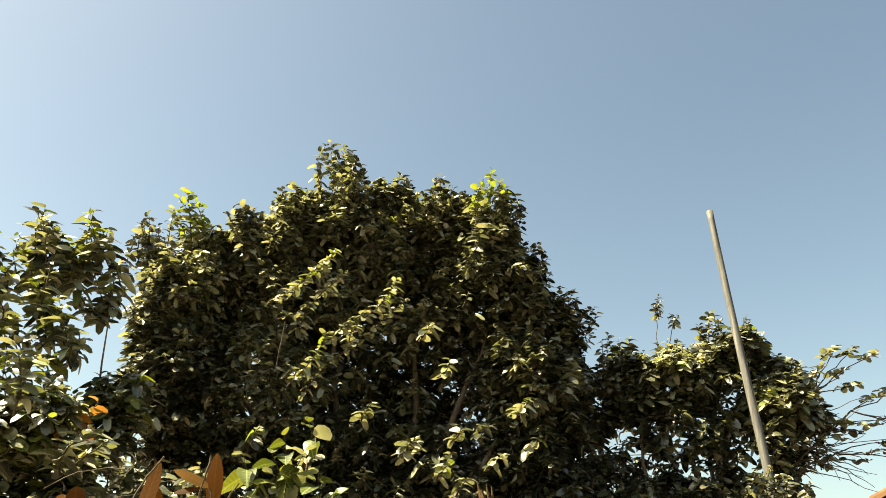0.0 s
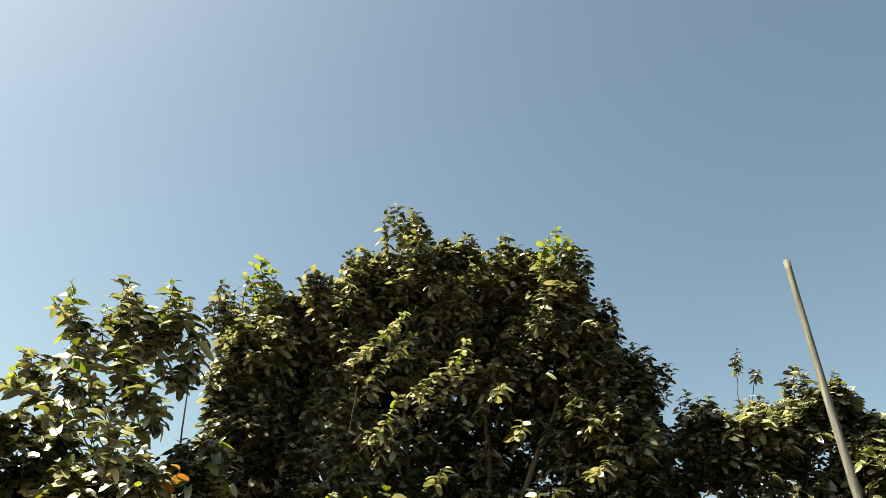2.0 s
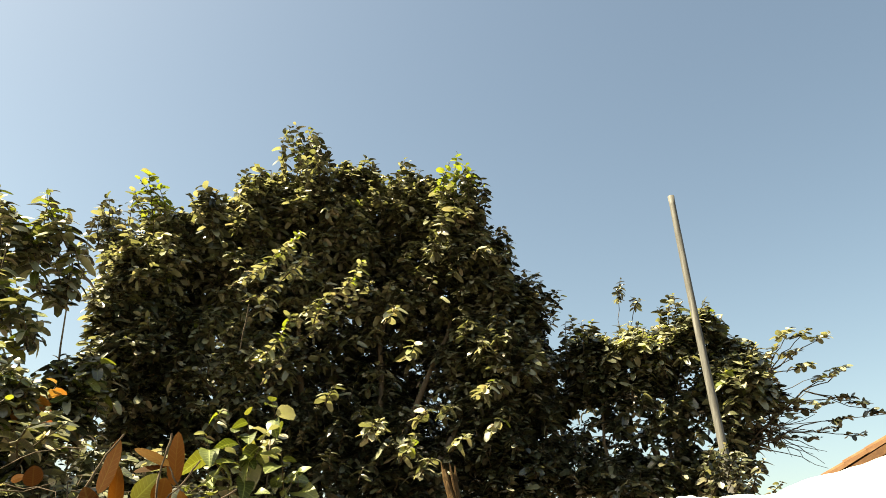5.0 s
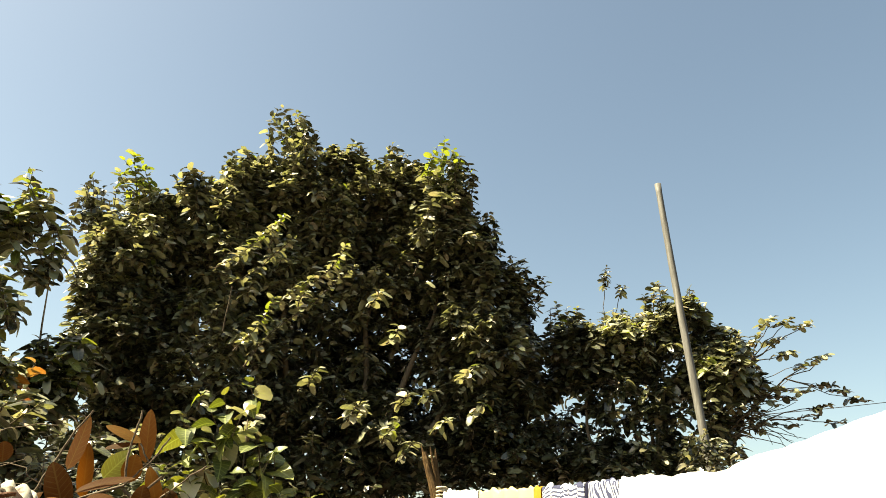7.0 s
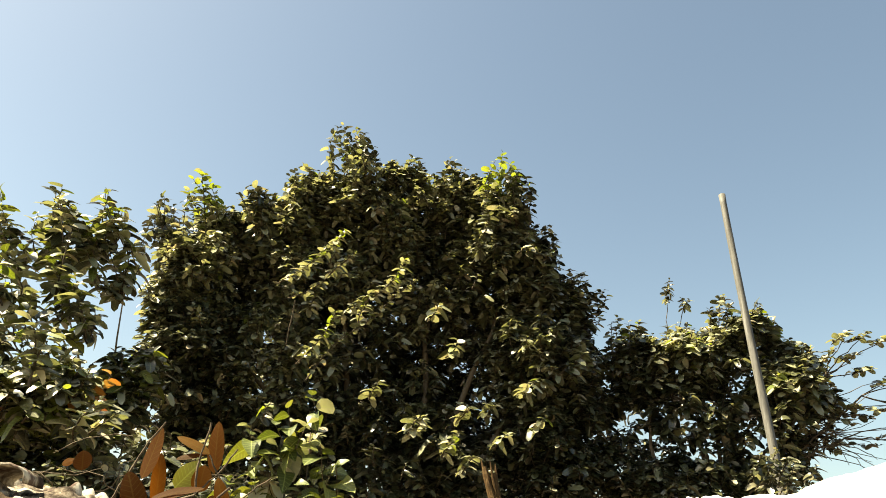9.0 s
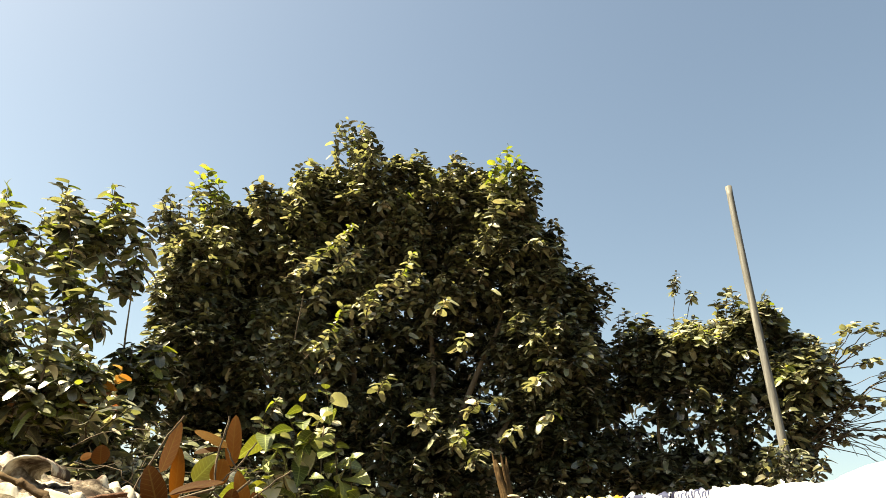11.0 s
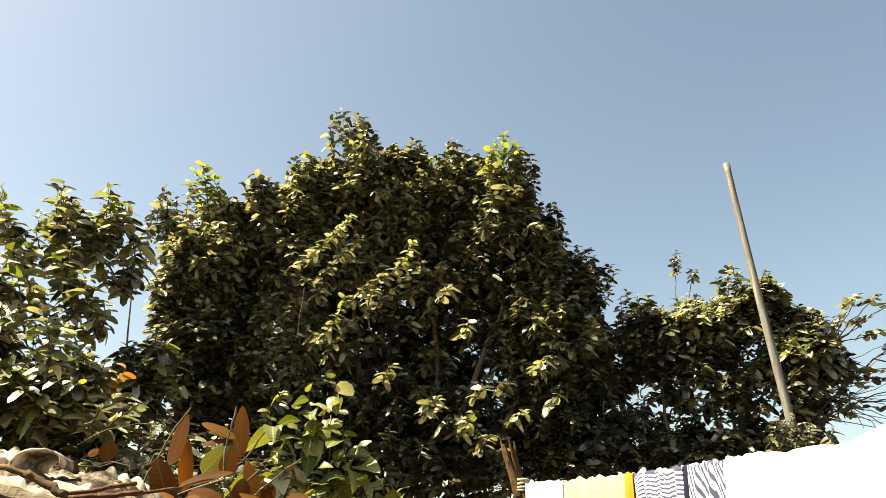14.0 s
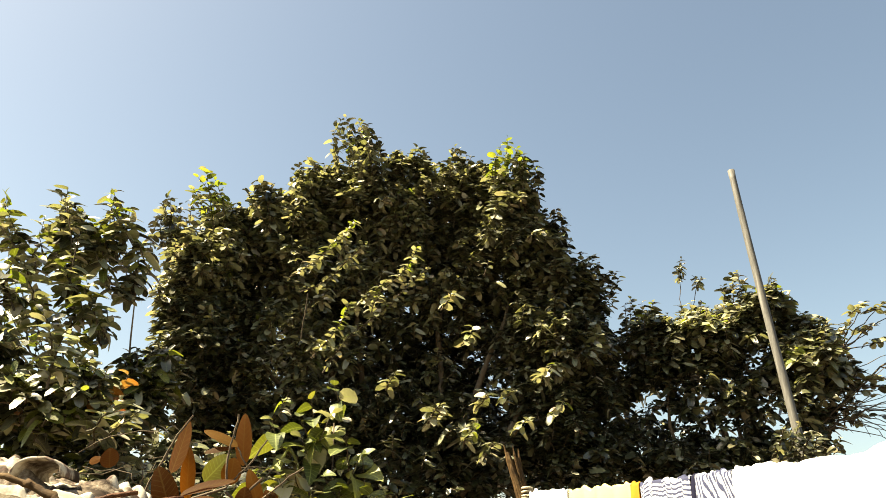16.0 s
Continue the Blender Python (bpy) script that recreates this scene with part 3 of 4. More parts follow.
def right_tree():
    tree = thing("broadleaf_tree", (1.6, 4.1, 0), "smaller green tree with bare thin twigs on one side", "tree", "trees behind the yard")
    masses = [(1.22, 4.1, 2.76, 0.18, 0.25, 0.19), (1.48, 4.0, 2.74, 0.20, 0.28, 0.19), (1.71, 4.06, 2.80, 0.22, 0.32, 0.22), (2.00, 3.93, 2.61, 0.20, 0.29, 0.18),
              (1.54, 4.15, 2.42, 0.34, 0.40, 0.34), (1.89, 4.05, 2.3, 0.33, 0.37, 0.38), (1.24, 4.2, 2.62, 0.18, 0.28, 0.16), (1.06, 4.25, 2.53, 0.14, 0.2, 0.09), (1.10, 4.25, 2.10, 0.2, 0.25, 0.15), (1.0, 4.25, 2.24, 0.1, 0.2, 0.08), (1.04, 4.3, 2.42, 0.12, 0.15, 0.06), (1.19, 4.3, 2.34, 0.10, 0.15, 0.06), (1.24, 4.25, 2.2, 0.12, 0.2, 0.1), (1.48, 4.1, 2.03, 0.55, 0.4, 0.18)]
    fol = Foliage(37, 0.72, 1.3)
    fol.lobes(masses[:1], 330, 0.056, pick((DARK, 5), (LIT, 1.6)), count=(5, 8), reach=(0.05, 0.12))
    # upper masses: sunlight put into the mix with pale-toned leaves
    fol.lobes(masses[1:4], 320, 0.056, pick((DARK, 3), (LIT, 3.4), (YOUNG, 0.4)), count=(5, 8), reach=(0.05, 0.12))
    # lower masses: mostly the dark leaf tone, in place of shade
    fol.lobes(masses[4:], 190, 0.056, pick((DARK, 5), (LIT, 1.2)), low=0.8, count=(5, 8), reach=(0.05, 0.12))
    for a, b in [((1.13, 4.0, 2.72), (1.10, 4.0, 3.0)), ((1.70, 4.0, 2.84), (1.74, 4.0, 3.17)), ((1.84, 3.85, 2.80), (1.89, 3.85, 3.07)), ((1.56, 4.1, 2.8), (1.55, 4.1, 3.01)), ((1.52, 3.4, 2.0), (1.53, 3.28, 2.12)), ((1.58, 3.4, 2.0), (1.60, 3.28, 2.13)), ((1.64, 3.4, 1.98), (1.66, 3.28, 2.09)), ((1.56, 3.4, 1.92), (1.57, 3.28, 2.03)), ((1.63, 3.4, 1.9), (1.64, 3.28, 2.01)), ((1.68, 3.5, 1.95), (1.70, 3.34, 2.08)), ((1.58, 3.5, 1.85), (1.60, 3.38, 2.02)), ((1.80, 3.5, 1.95), (1.82, 3.36, 2.08)), ((1.66, 3.5, 1.75), (1.67, 3.34, 1.93)), ((1.5, 3.6, 1.8), (1.52, 3.4, 1.92)), ((1.9, 3.6, 1.85), (1.94, 3.45, 1.99)), ((1.22, 4.1, 2.75), (1.25, 4.05, 3.0)), ((1.42, 4.1, 2.75), (1.42, 4.05, 2.98)), ((1.64, 4.0, 2.85), (1.66, 3.98, 3.08)), ((1.98, 4.0, 2.7), (2.0, 3.98, 2.88)), ((2.1, 4.0, 2.6), (2.15, 3.98, 2.82)), ((1.84, 3.9, 2.80), (1.86, 3.85, 2.96)), ((1.6, 3.85, 2.6), (1.58, 3.75, 2.82))]:
        # low forward tufts take mostly the shaded leaf tone
        low = a[1] < 3.7
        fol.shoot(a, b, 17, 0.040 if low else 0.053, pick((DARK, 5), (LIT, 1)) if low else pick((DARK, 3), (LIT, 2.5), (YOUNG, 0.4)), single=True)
    fol.lobes([(1.86, 4.02, 2.92, 0.17, 0.24, 0.15), (2.08, 3.95, 2.72, 0.14, 0.2, 0.15), (2.16, 3.95, 2.52, 0.12, 0.18, 0.12)], 320, 0.056, pick((DARK, 4), (LIT, 2.6), (YOUNG, 0.3)), count=(5, 8), reach=(0.05, 0.12))
    for x, z in ((1.08, 2.94), (1.18, 2.95), (1.47, 2.96), (1.53, 2.92), (1.66, 2.95), (1.77, 3.15), (1.79, 3.01), (1.97, 3.12), (2.02, 3.04), (2.12, 2.89), (2.24, 2.86), (2.28, 2.74), (2.24, 2.56), (1.32, 2.88), (1.90, 2.98)):
        for k in range(3):
            fol.shoot((x - 0.02 + 0.04 * k, 4.02, z - 0.30), (x + 0.035 * (k - 1), 3.93 + 0.03 * k, z - 0.05 * k), 15, 0.054, pick((DARK, 3), (LIT, 2.4), (YOUNG, 0.3)))
    # two sprigs on long thin stems
    for a, b, n in (((1.43, 4.05, 3.13), (1.46, 4.05, 3.29), 12), ((1.43, 4.05, 3.12), (1.42, 4.03, 3.22), 9), ((1.44, 4.05, 3.18), (1.47, 4.06, 3.26), 8), ((1.53, 4.05, 3.09), (1.57, 4.05, 3.16), 9), ((1.53, 4.05, 3.10), (1.52, 4.04, 3.16), 8)):
        fol.shoot(a, b, n, 0.040, pick((DARK, 2), (LIT, 1)), single=True, stem=0.002, width=0.55)
    fol.twigs += [(wander((1.43, 4.08, 2.9), (1.43, 4.05, 3.15), 4, 0.01, fol.rng), [0.0022] * 5), (wander((1.46, 4.08, 2.9), (1.53, 4.05, 3.11), 4, 0.01, fol.rng), [0.0022] * 5)]
    # the thin open side: bare twigs that end in leafy tufts
    root = Vector((1.94, 3.95, 2.17))
    knots = [(2.21, 3.9, 2.50), (2.29, 3.9, 2.33), (2.43, 3.9, 2.57), (2.24, 3.9, 2.67)]
    # light by height: upper tufts in the sunlit leaf tone, lower in the shaded
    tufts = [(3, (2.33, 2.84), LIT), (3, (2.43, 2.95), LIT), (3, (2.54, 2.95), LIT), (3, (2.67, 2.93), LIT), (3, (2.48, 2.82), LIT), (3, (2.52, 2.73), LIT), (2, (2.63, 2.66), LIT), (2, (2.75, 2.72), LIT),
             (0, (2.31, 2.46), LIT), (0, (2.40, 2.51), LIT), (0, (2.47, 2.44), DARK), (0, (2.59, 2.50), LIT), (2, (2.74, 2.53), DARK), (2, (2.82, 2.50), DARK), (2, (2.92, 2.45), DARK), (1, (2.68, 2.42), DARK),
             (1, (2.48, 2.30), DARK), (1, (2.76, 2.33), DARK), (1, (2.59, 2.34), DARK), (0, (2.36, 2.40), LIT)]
    for k in knots:
        fol.twigs.append((wander(root, k, 5, 0.03, fol.rng), [0.008, 0.007, 0.006, 0.0055, 0.005, 0.0045]))
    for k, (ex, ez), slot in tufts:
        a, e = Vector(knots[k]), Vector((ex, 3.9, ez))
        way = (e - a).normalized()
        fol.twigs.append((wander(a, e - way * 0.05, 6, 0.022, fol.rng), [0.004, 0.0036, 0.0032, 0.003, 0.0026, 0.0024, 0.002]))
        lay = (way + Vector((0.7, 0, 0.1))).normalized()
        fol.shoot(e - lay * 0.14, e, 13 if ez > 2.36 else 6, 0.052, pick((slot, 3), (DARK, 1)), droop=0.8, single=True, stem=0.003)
    for k in range(26):
        a = root.lerp(Vector(knots[k % 4]), fol.rng.uniform(0.2, 0.9))
        e = a + Vector((fol.rng.uniform(0.1, 0.5), fol.rng.uniform(-0.1, 0.1), fol.rng.uniform(-0.2, 0.22)))
        fol.twigs.append((wander(a, e, 5, 0.025, fol.rng), [0.0034, 0.003, 0.0026, 0.0022, 0.0018, 0.0014]))
    fol.finish(tree)
    tree_wood(tree, (1.6, 4.15, 0), (1.6, 4.1, 1.4), [(1.22, 4.1, 2.7), (1.52, 4.1, 2.75), (1.75, 4.05, 2.75), (1.95, 4.0, 2.25), (2.0, 4.0, 2.5)], 0.05, 7, 0.02)
    return tree


main_tree()
left_tree()
right_tree()


def near_plant():
    plant = thing("guava_sapling", (-0.35, 2.25, 0), "guava sapling with bright ribbed green leaves", "plant")
    fol = Foliage(41)
    for x, z in ((-0.39, 1.96), (-0.33, 2.00), (-0.48, 1.90), (-0.41, 1.91), (-0.36, 1.92), (-0.46, 1.81), (-0.42, 1.80), (-0.46, 1.76), (-0.54, 1.76), (-0.32, 1.75), (-0.28, 1.79), (-0.24, 1.80), (-0.31, 1.72),
                 (-0.24, 1.70), (-0.18, 1.71), (-0.12, 1.70), (-0.36, 1.70), (-0.44, 1.69), (-0.50, 1.70), (-0.29, 1.86), (-0.40, 1.85)):
        lean = fol.rng.uniform(-0.03, 0.03)
        fol.shoot((x - lean, 2.16, z - 0.10), (x + lean, 2.07, z - 0.01), 6, 0.055, pick((RIBBED, 6), (LIT, 1)), droop=0.85, width=0.95, single=True, stem=0.0025, spread=1.9)
    fol.finish(plant)
    rng = random.Random(9)
    for k, e in enumerate([(-0.40, 2.15, 1.86), (-0.34, 2.16, 1.90), (-0.25, 2.18, 1.70), (-0.5, 2.16, 1.70), (-0.44, 2.16, 1.66)]):
        vs, fs = tube(wander((-0.35 + 0.03 * k, 2.25, 0), e, 8, 0.03, rng), [0.013 - 0.0014 * i for i in range(9)], 7)
        mesh_part("stem", vs, fs, TWIG, plant)
    return plant


near_plant()


# ---- pole, clothes line and washing ----
def bamboo_pole():
    pole = thing("bamboo_pole", (1.75, 3.42, 0), "tall weathered bamboo pole leaning among the leaves", "pole")
    a, b = Vector((1.745, 3.41, 0)), Vector((1.714, 3.69, 3.71))
    pts, rad = [], []
    for i in range(61):
        s = i / 60
        node = math.exp(-((s * 11.5) % 1 - 0.5) ** 2 / 0.0016)
        pts.append(a.lerp(b, s) + Vector((0.012 * math.sin(5 * s), 0, 0)))
        rad.append(0.027 - 0.0085 * s + 0.0018 * node)
    vs, fs = tube(pts, rad, 14)
    mesh_part("cane", vs, fs, BAMBOO, pole)
    return pole


bamboo_pole()
LINE = [(2.9, 0.302, 1.775), (2.3, 0.385, 1.724), (1.8, 0.435, 1.684), (1.45, 0.440, 1.657), (1.2, 0.440, 1.638), (0.98, 0.432, 1.618), (0.8, 0.442, 1.609), (0.62, 0.47, 1.629), (0.3, 0.51, 1.65), (-0.3, 0.60, 1.70)]


def line_at(y):
    """The point of the clothes line at that y."""
    ys, xs, zs = (np.array(c)[::-1] for c in zip(*LINE))
    near = np.linspace(y - 0.12, y + 0.12, 7)
    return Vector((float(np.interp(near, ys, xs).mean()), y, float(np.interp(near, ys, zs).mean())))


def line_post(name, foot, top, label):
    post = thing(name, foot, label, "post")
    foot, top = Vector(foot), Vector(top)
    pts = [foot.lerp(top, i / 10) for i in range(11)]
    vs, fs = tube(pts, [0.022 + 0.002 * math.sin(3 * i) for i in range(11)], 10)
    mesh_part("stake", vs, fs, STICK, post)
    return post


post = line_post("split_stake", (0.32, 2.93, 0), (0.305, 2.91, 1.80), "split wooden stake bound with twine")
for dx, dy, dz, rr, end in ((-0.040, 0.0, 0.135, 0.017, 0.55), (0.000, 0.0, 0.115, 0.014, 0.5), (-0.052, 0.006, 0.165, 0.007, 0.2), (-0.018, -0.01, 0.160, 0.006, 0.15), (0.004, 0.0, 0.150, 0.006, 0.2), (-0.028, -0.012, 0.090, 0.012, 0.4)):
    foot = Vector((0.302 + dx * 0.3, 2.91 + dy, 1.74))
    tip = Vector((0.277 + dx, 2.91 + dy, 1.80 + dz))
    vs, fs = tube([foot, foot.lerp(tip, 0.45) + Vector((0.003, 0, 0)), foot.lerp(tip, 0.85), tip], [rr, rr * 0.95, rr * 0.8, rr * end], 6)
    mesh_part("splinter", vs, fs, STICK, post, smooth=False)
for k in range(4):
    ring = [(0.305 + 0.026 * math.cos(w), 2.91 + 0.026 * math.sin(w), 1.765 + 0.010 * k + 0.005 * math.sin(w + k)) for w in np.linspace(0, 2 * math.pi, 15)]
    vs, fs = tube(ring, [0.005] * 15, 5)
    mesh_part("binding", vs, fs, TWINE, post, "pale twine binding")
line_post("line_stake", (0.61, -0.32, 0), (0.60, -0.30, 1.75), "plain wooden stake holding the clothes line")
rope = thing("clothes_line", line_at(2.9), "thin clothes line tied between two stakes", "rope")
vs, fs = tube([line_at(2.9 - 3.18 * i / 60) for i in range(61)], [0.0025] * 61, 5)
mesh_part("cord", vs, fs, TWINE, rope)


def hung_cloth(name, s0, s1, front, back, mat, label, seed, fold=0.012, folds=9.0, lift=0.006, columns=70, hem=None):
    """A cloth draped over the line: front fall, rounded top, back fall, with folds that grow downwards."""
    cloth = thing(name, line_at((s0 + s1) / 2), label, "laundry", "washing on the clothes line")
    rows = [(-front * (1 - k / 14), 0) for k in range(14)] + [(0, w) for w in np.linspace(0, math.pi, 7)] + [(-back * (k + 1) / 12, math.pi) for k in range(12)]
    verts, uvs, faces = [], [], []
    for c in range(columns + 1):
        u = c / columns
        s = s0 + (s1 - s0) * u
        p = line_at(s)
        t = line_at(s - 0.02) - line_at(s + 0.02)
        t.z = 0
        t.normalize()
        n = Vector((t.y, -t.x, 0))
        if n.x > 0:
            n = -n
        top = lift * (noise.noise(Vector((u * 9 + seed, seed, 0))) * 1.6 + noise.noise(Vector((u * 31, seed, 3))) * 0.6) + 0.006
        for z, w in rows:
            depth = min(1.0, -z / 0.25)
            wave = fold * (0.35 + depth) * math.sin(folds * 2 * math.pi * u + 2.2 * noise.noise(Vector((u * 6, z * 2, seed))) + (1.5 if w > 1 else 0))
            off = n * (0.006 * math.cos(w) + (wave if z < 0 else wave * 0.4))
            verts.append(tuple(p + off + Vector((0, 0, z + top + 0.006 * math.sin(w)))))
            uvs.append((u, z + 1))
    m = len(rows)
    for c in range(columns):
        for k in range(m - 1):
            faces.append((c * m + k, (c + 1) * m + k, (c + 1) * m + k + 1, c * m + k + 1))
    ob = mesh_part("cloth", verts, faces, mat, cloth, "", uvs)
    mod = ob.modifiers.new("thickness", "SOLIDIFY")
    mod.thickness = 0.0015
    return cloth


hung_cloth("white_cloth", 2.82, 2.36, 0.5, 0.45, WHITE_CLOTH, "small white cloth hanging on the clothes line", 1.0, columns=40, folds=4, lift=0.012)
hung_cloth("yellow_cloth", 2.34, 1.80, 0.55, 0.5, YELLOW_CLOTH, "pale yellow cotton cloth hanging on the line", 2.0, columns=40, folds=4, lift=0.010)
hung_cloth("ochre_cloth", 1.79, 1.735, 0.5, 0.45, ORANGE_CLOTH, "narrow ochre cloth hanging on the line", 3.0, columns=12, folds=1)
hung_cloth("striped_garment", 1.725, 1.40, 0.6, 0.5, STRIPED_CLOTH, "white garment with wavy indigo cross stripes, on the line", 4.0, columns=50, folds=3, lift=0.008)
# dark strip added in place of the fold shadow between the garments
hung_cloth("fold_shade_strip", 1.386, 1.373, 0.6, 0.5, FOLD_SHADE_CLOTH, "dark strip standing for the fold shadow between striped garments", 5.0, columns=10, folds=1, lift=0.002)
hung_cloth("striped_garment", 1.37, 1.20, 0.6, 0.5, UPRIGHT_STRIPES, "white garment with slanting indigo stripes, on the line", 6.0, columns=40, folds=2, lift=0.006)
hung_cloth("lace_cloth", 1.195, 1.125, 0.6, 0.5, WHITE_CLOTH, "white cloth with a ruffled lace edge", 7.0, columns=40, folds=5, lift=0.005, fold=0.006)
hung_cloth("white_sheet", 1.12, 0.18, 1.1, 1.0, WHITE_CLOTH, "large bright white sheet hanging on the clothes line", 8.0, columns=160, folds=9, lift=0.005, fold=0.010)


# ---- the heap on the garden wall ----
def box(x0, x1, y0, y1, z0, z1):
    v = [(x, y, z) for x in (x0, x1) for y in (y0, y1) for z in (z0, z1)]
    return v, [(0, 1, 3, 2), (4, 6, 7, 5), (0, 4, 5, 1), (2, 3, 7, 6), (0, 2, 6, 4), (1, 5, 7, 3)]


wall = mesh_part("garden_wall", *box(-1.6, -0.1, 0.75, 1.75, 0.0, 1.5), PLASTER, smooth=False)
tagged(wall, "plain mud-plastered garden wall under the heap", "wall", kind="structure")


def heap_cloth():
    cloth = thing("printed_cloth", (-0.6, 1.05, 1.5), "crumpled cream cloth with a faded brown flower print", "cloth")
    verts, uvs, faces, nx, ny = [], [], [], 230, 130
    for i in range(nx + 1):
        for j in range(ny + 1):
            u, v = i / nx, j / ny
            x, y = -0.90 + 0.525 * u, 0.86 + 0.32 * v
            wx = x + 0.02 * noise.noise(Vector((x * 9, y * 9, 4)))
            wy = y + 0.02 * noise.noise(Vector((x * 9, y * 9, 9)))
            big = noise.voronoi(Vector((wx * 10, wy * 17 + wx * 5, 0.3)))[0]
            small = noise.voronoi(Vector((wx * 26 + wy * 9, wy * 40, 1.7)))[0]
            # taut facets with pinched creases between them
            crease = 0.022 * (min(0.6, big[1] - big[0]) - 0.25) + 0.022 * (min(0.5, small[1] - small[0]) - 0.2) + 0.012 * noise.noise(Vector((x * 16, y * 30, 6))) + 0.004 * noise.noise(Vector((x * 45, y * 60, 1))) + 0.0012 * noise.noise(Vector((x * 90, y * 90, 2)))
            crest = 0.108 * (1 - 0.3 * u * u) + 0.024 * math.exp(-((x + 0.61) / 0.05) ** 2)
            edge = min(1, u * 9) * min(1, (1 - u) * 9)
            rise = crest * math.sin(math.pi * min(1, 0.12 + v * 0.62)) ** 0.7 * edge ** 0.6
            ragged = 0.012 * noise.noise(Vector((x * 22, y * 22, 11)))
            verts.append((x + ragged, y + ragged, 1.512 + rise + crease * (0.25 + 0.75 * edge)))
            uvs.append((u, v))
    for i in range(nx):
        for j in range(ny):
            k = i * (ny + 1) + j
            faces.append((k, k + ny + 1, k + ny + 2, k + 1))
    ob = mesh_part("fabric", verts, faces, PRINTED_CLOTH, cloth, "", uvs)
    mod = ob.modifiers.new("thickness", "SOLIDIFY")
    mod.thickness = 0.002
    # a stiff loop of the hem that stands open, dark inside
    loop_v, loop_f = [], []
    for i in range(15):
        for j in range(9):
            w, back = math.pi * i / 14, j / 8
            ruck = 0.0022 * noise.noise(Vector((w * 3, back * 4, 8))) + (0.003 * noise.noise(Vector((w * 9, 1, 2))) if j == 0 else 0)
            loop_v.append((LOOP[0] - (0.033 - 0.012 * back + ruck) * math.cos(w), LOOP[1] + 0.07 * back, LOOP[2] - 0.012 + (0.023 - 0.004 * back + ruck) * math.sin(w) ** 0.8))
    for i in range(14):
        for j in range(8):
            k = i * 9 + j
            loop_f.append((k, k + 9, k + 10, k + 1))
    lip = mesh_part("hem_loop", loop_v, loop_f, PRINTED_CLOTH, cloth, "frayed hem standing open")
    lip.modifiers.new("thickness", "SOLIDIFY").thickness = 0.003
    return cloth


LOOP = (-0.508, 0.93, 1.611)
heap_cloth()


def stick(name, a, b, radius, label, mat=None, seed=1, sides=8, sway=0.006):
    ob = thing(name, a, label, "stick", "dry sticks in the heap")
    rng = random.Random(seed)
    vs, fs = tube(wander(a, b, 10, sway, rng), [radius * rng.uniform(0.85, 1.12) for _ in range(11)], sides)
    mesh_part("wood", vs, fs, mat or STICK, ob)
    return ob


stick("dry_stick", (-0.533, 0.84, 1.599), (-0.459, 0.84, 1.579), 0.0036, "dry brown stick lying on the weathered board", STICK, seed=1, sway=0.003)
stick("dry_stick", (-0.466, 0.84, 1.582), (-0.418, 0.84, 1.559), 0.0046, "dry brown stick lying on the weathered board", STICK, seed=2, sway=0.003)
stick("dry_stick", (-0.435, 0.87, 1.563), (-0.368, 0.9, 1.578), 0.0026, "thin reddish brown stick in the heap", RED_TWIG, seed=3, sway=0.003)
stick("dry_stick", (-0.438, 0.86, 1.558), (-0.352, 0.88, 1.566), 0.003, "thin reddish brown stick in the heap", RED_TWIG, seed=8, sway=0.003)
stick("dry_stick", (-0.422, 0.88, 1.558), (-0.322, 0.92, 1.575), 0.002, "thin reddish brown stick in the heap", RED_TWIG, seed=9, sway=0.003)
stick("dry_stick", (-0.95, 1.22, 1.672), (-0.62, 1.12, 1.628), 0.004, "grey weathered stick behind the cloth", seed=4)
stick("dry_stick", (-0.56, 1.30, 1.52), (-0.30, 1.50, 1.60), 0.010, "brown dry stick under the dry leaves", seed=5)


def board(a, b, width, thick, seed):
    """A weathered board from a to b, with worn edges and a split end; its top leans towards the yard."""
    a, b = Vector(a), Vector(b)
    ob = thing("board", tuple(a), "weathered grey wooden board lying on the wall", "board", "boards under the heap")
    way = (b - a).normalized()
    lean = Vector((0, -0.85, 0.52))
    lean = (lean - way * lean.dot(way)).normalized()
    face = way.cross(lean)
    face = face if face.z > 0 else -face
    ring = ((-0.5, -0.4), (-0.46, 0.42), (-0.4, 0.5), (0.4, 0.5), (0.47, 0.42), (0.5, -0.4))
    verts, faces, n = [], [], 40
    for i in range(n + 1):
        p = a.lerp(b, i / n)
        for k, (u, w) in enumerate(ring):
            wear = noise.noise(Vector((i * 0.35, k * 2.0, seed))) * 0.05
            verts.append(tuple(p + lean * (u + wear) * width + face * (w + wear) * thick))
    m = len(ring)
    for i in range(n):
        for k in range(m):
            q = (k + 1) % m
            faces.append((i * m + k, i * m + q, (i + 1) * m + q, (i + 1) * m + k))
    faces += [tuple(range(m)), tuple(n * m + k for k in range(m))]
    mesh_part("plank", verts, faces, BOARD, ob, smooth=False)
    return ob


board((-0.542, 0.82, 1.568), (-0.304, 0.79, 1.517), 0.042, 0.014, 1.0)
board((-0.511, 0.79, 1.529), (-0.304, 0.76, 1.491), 0.042, 0.014, 2.0)


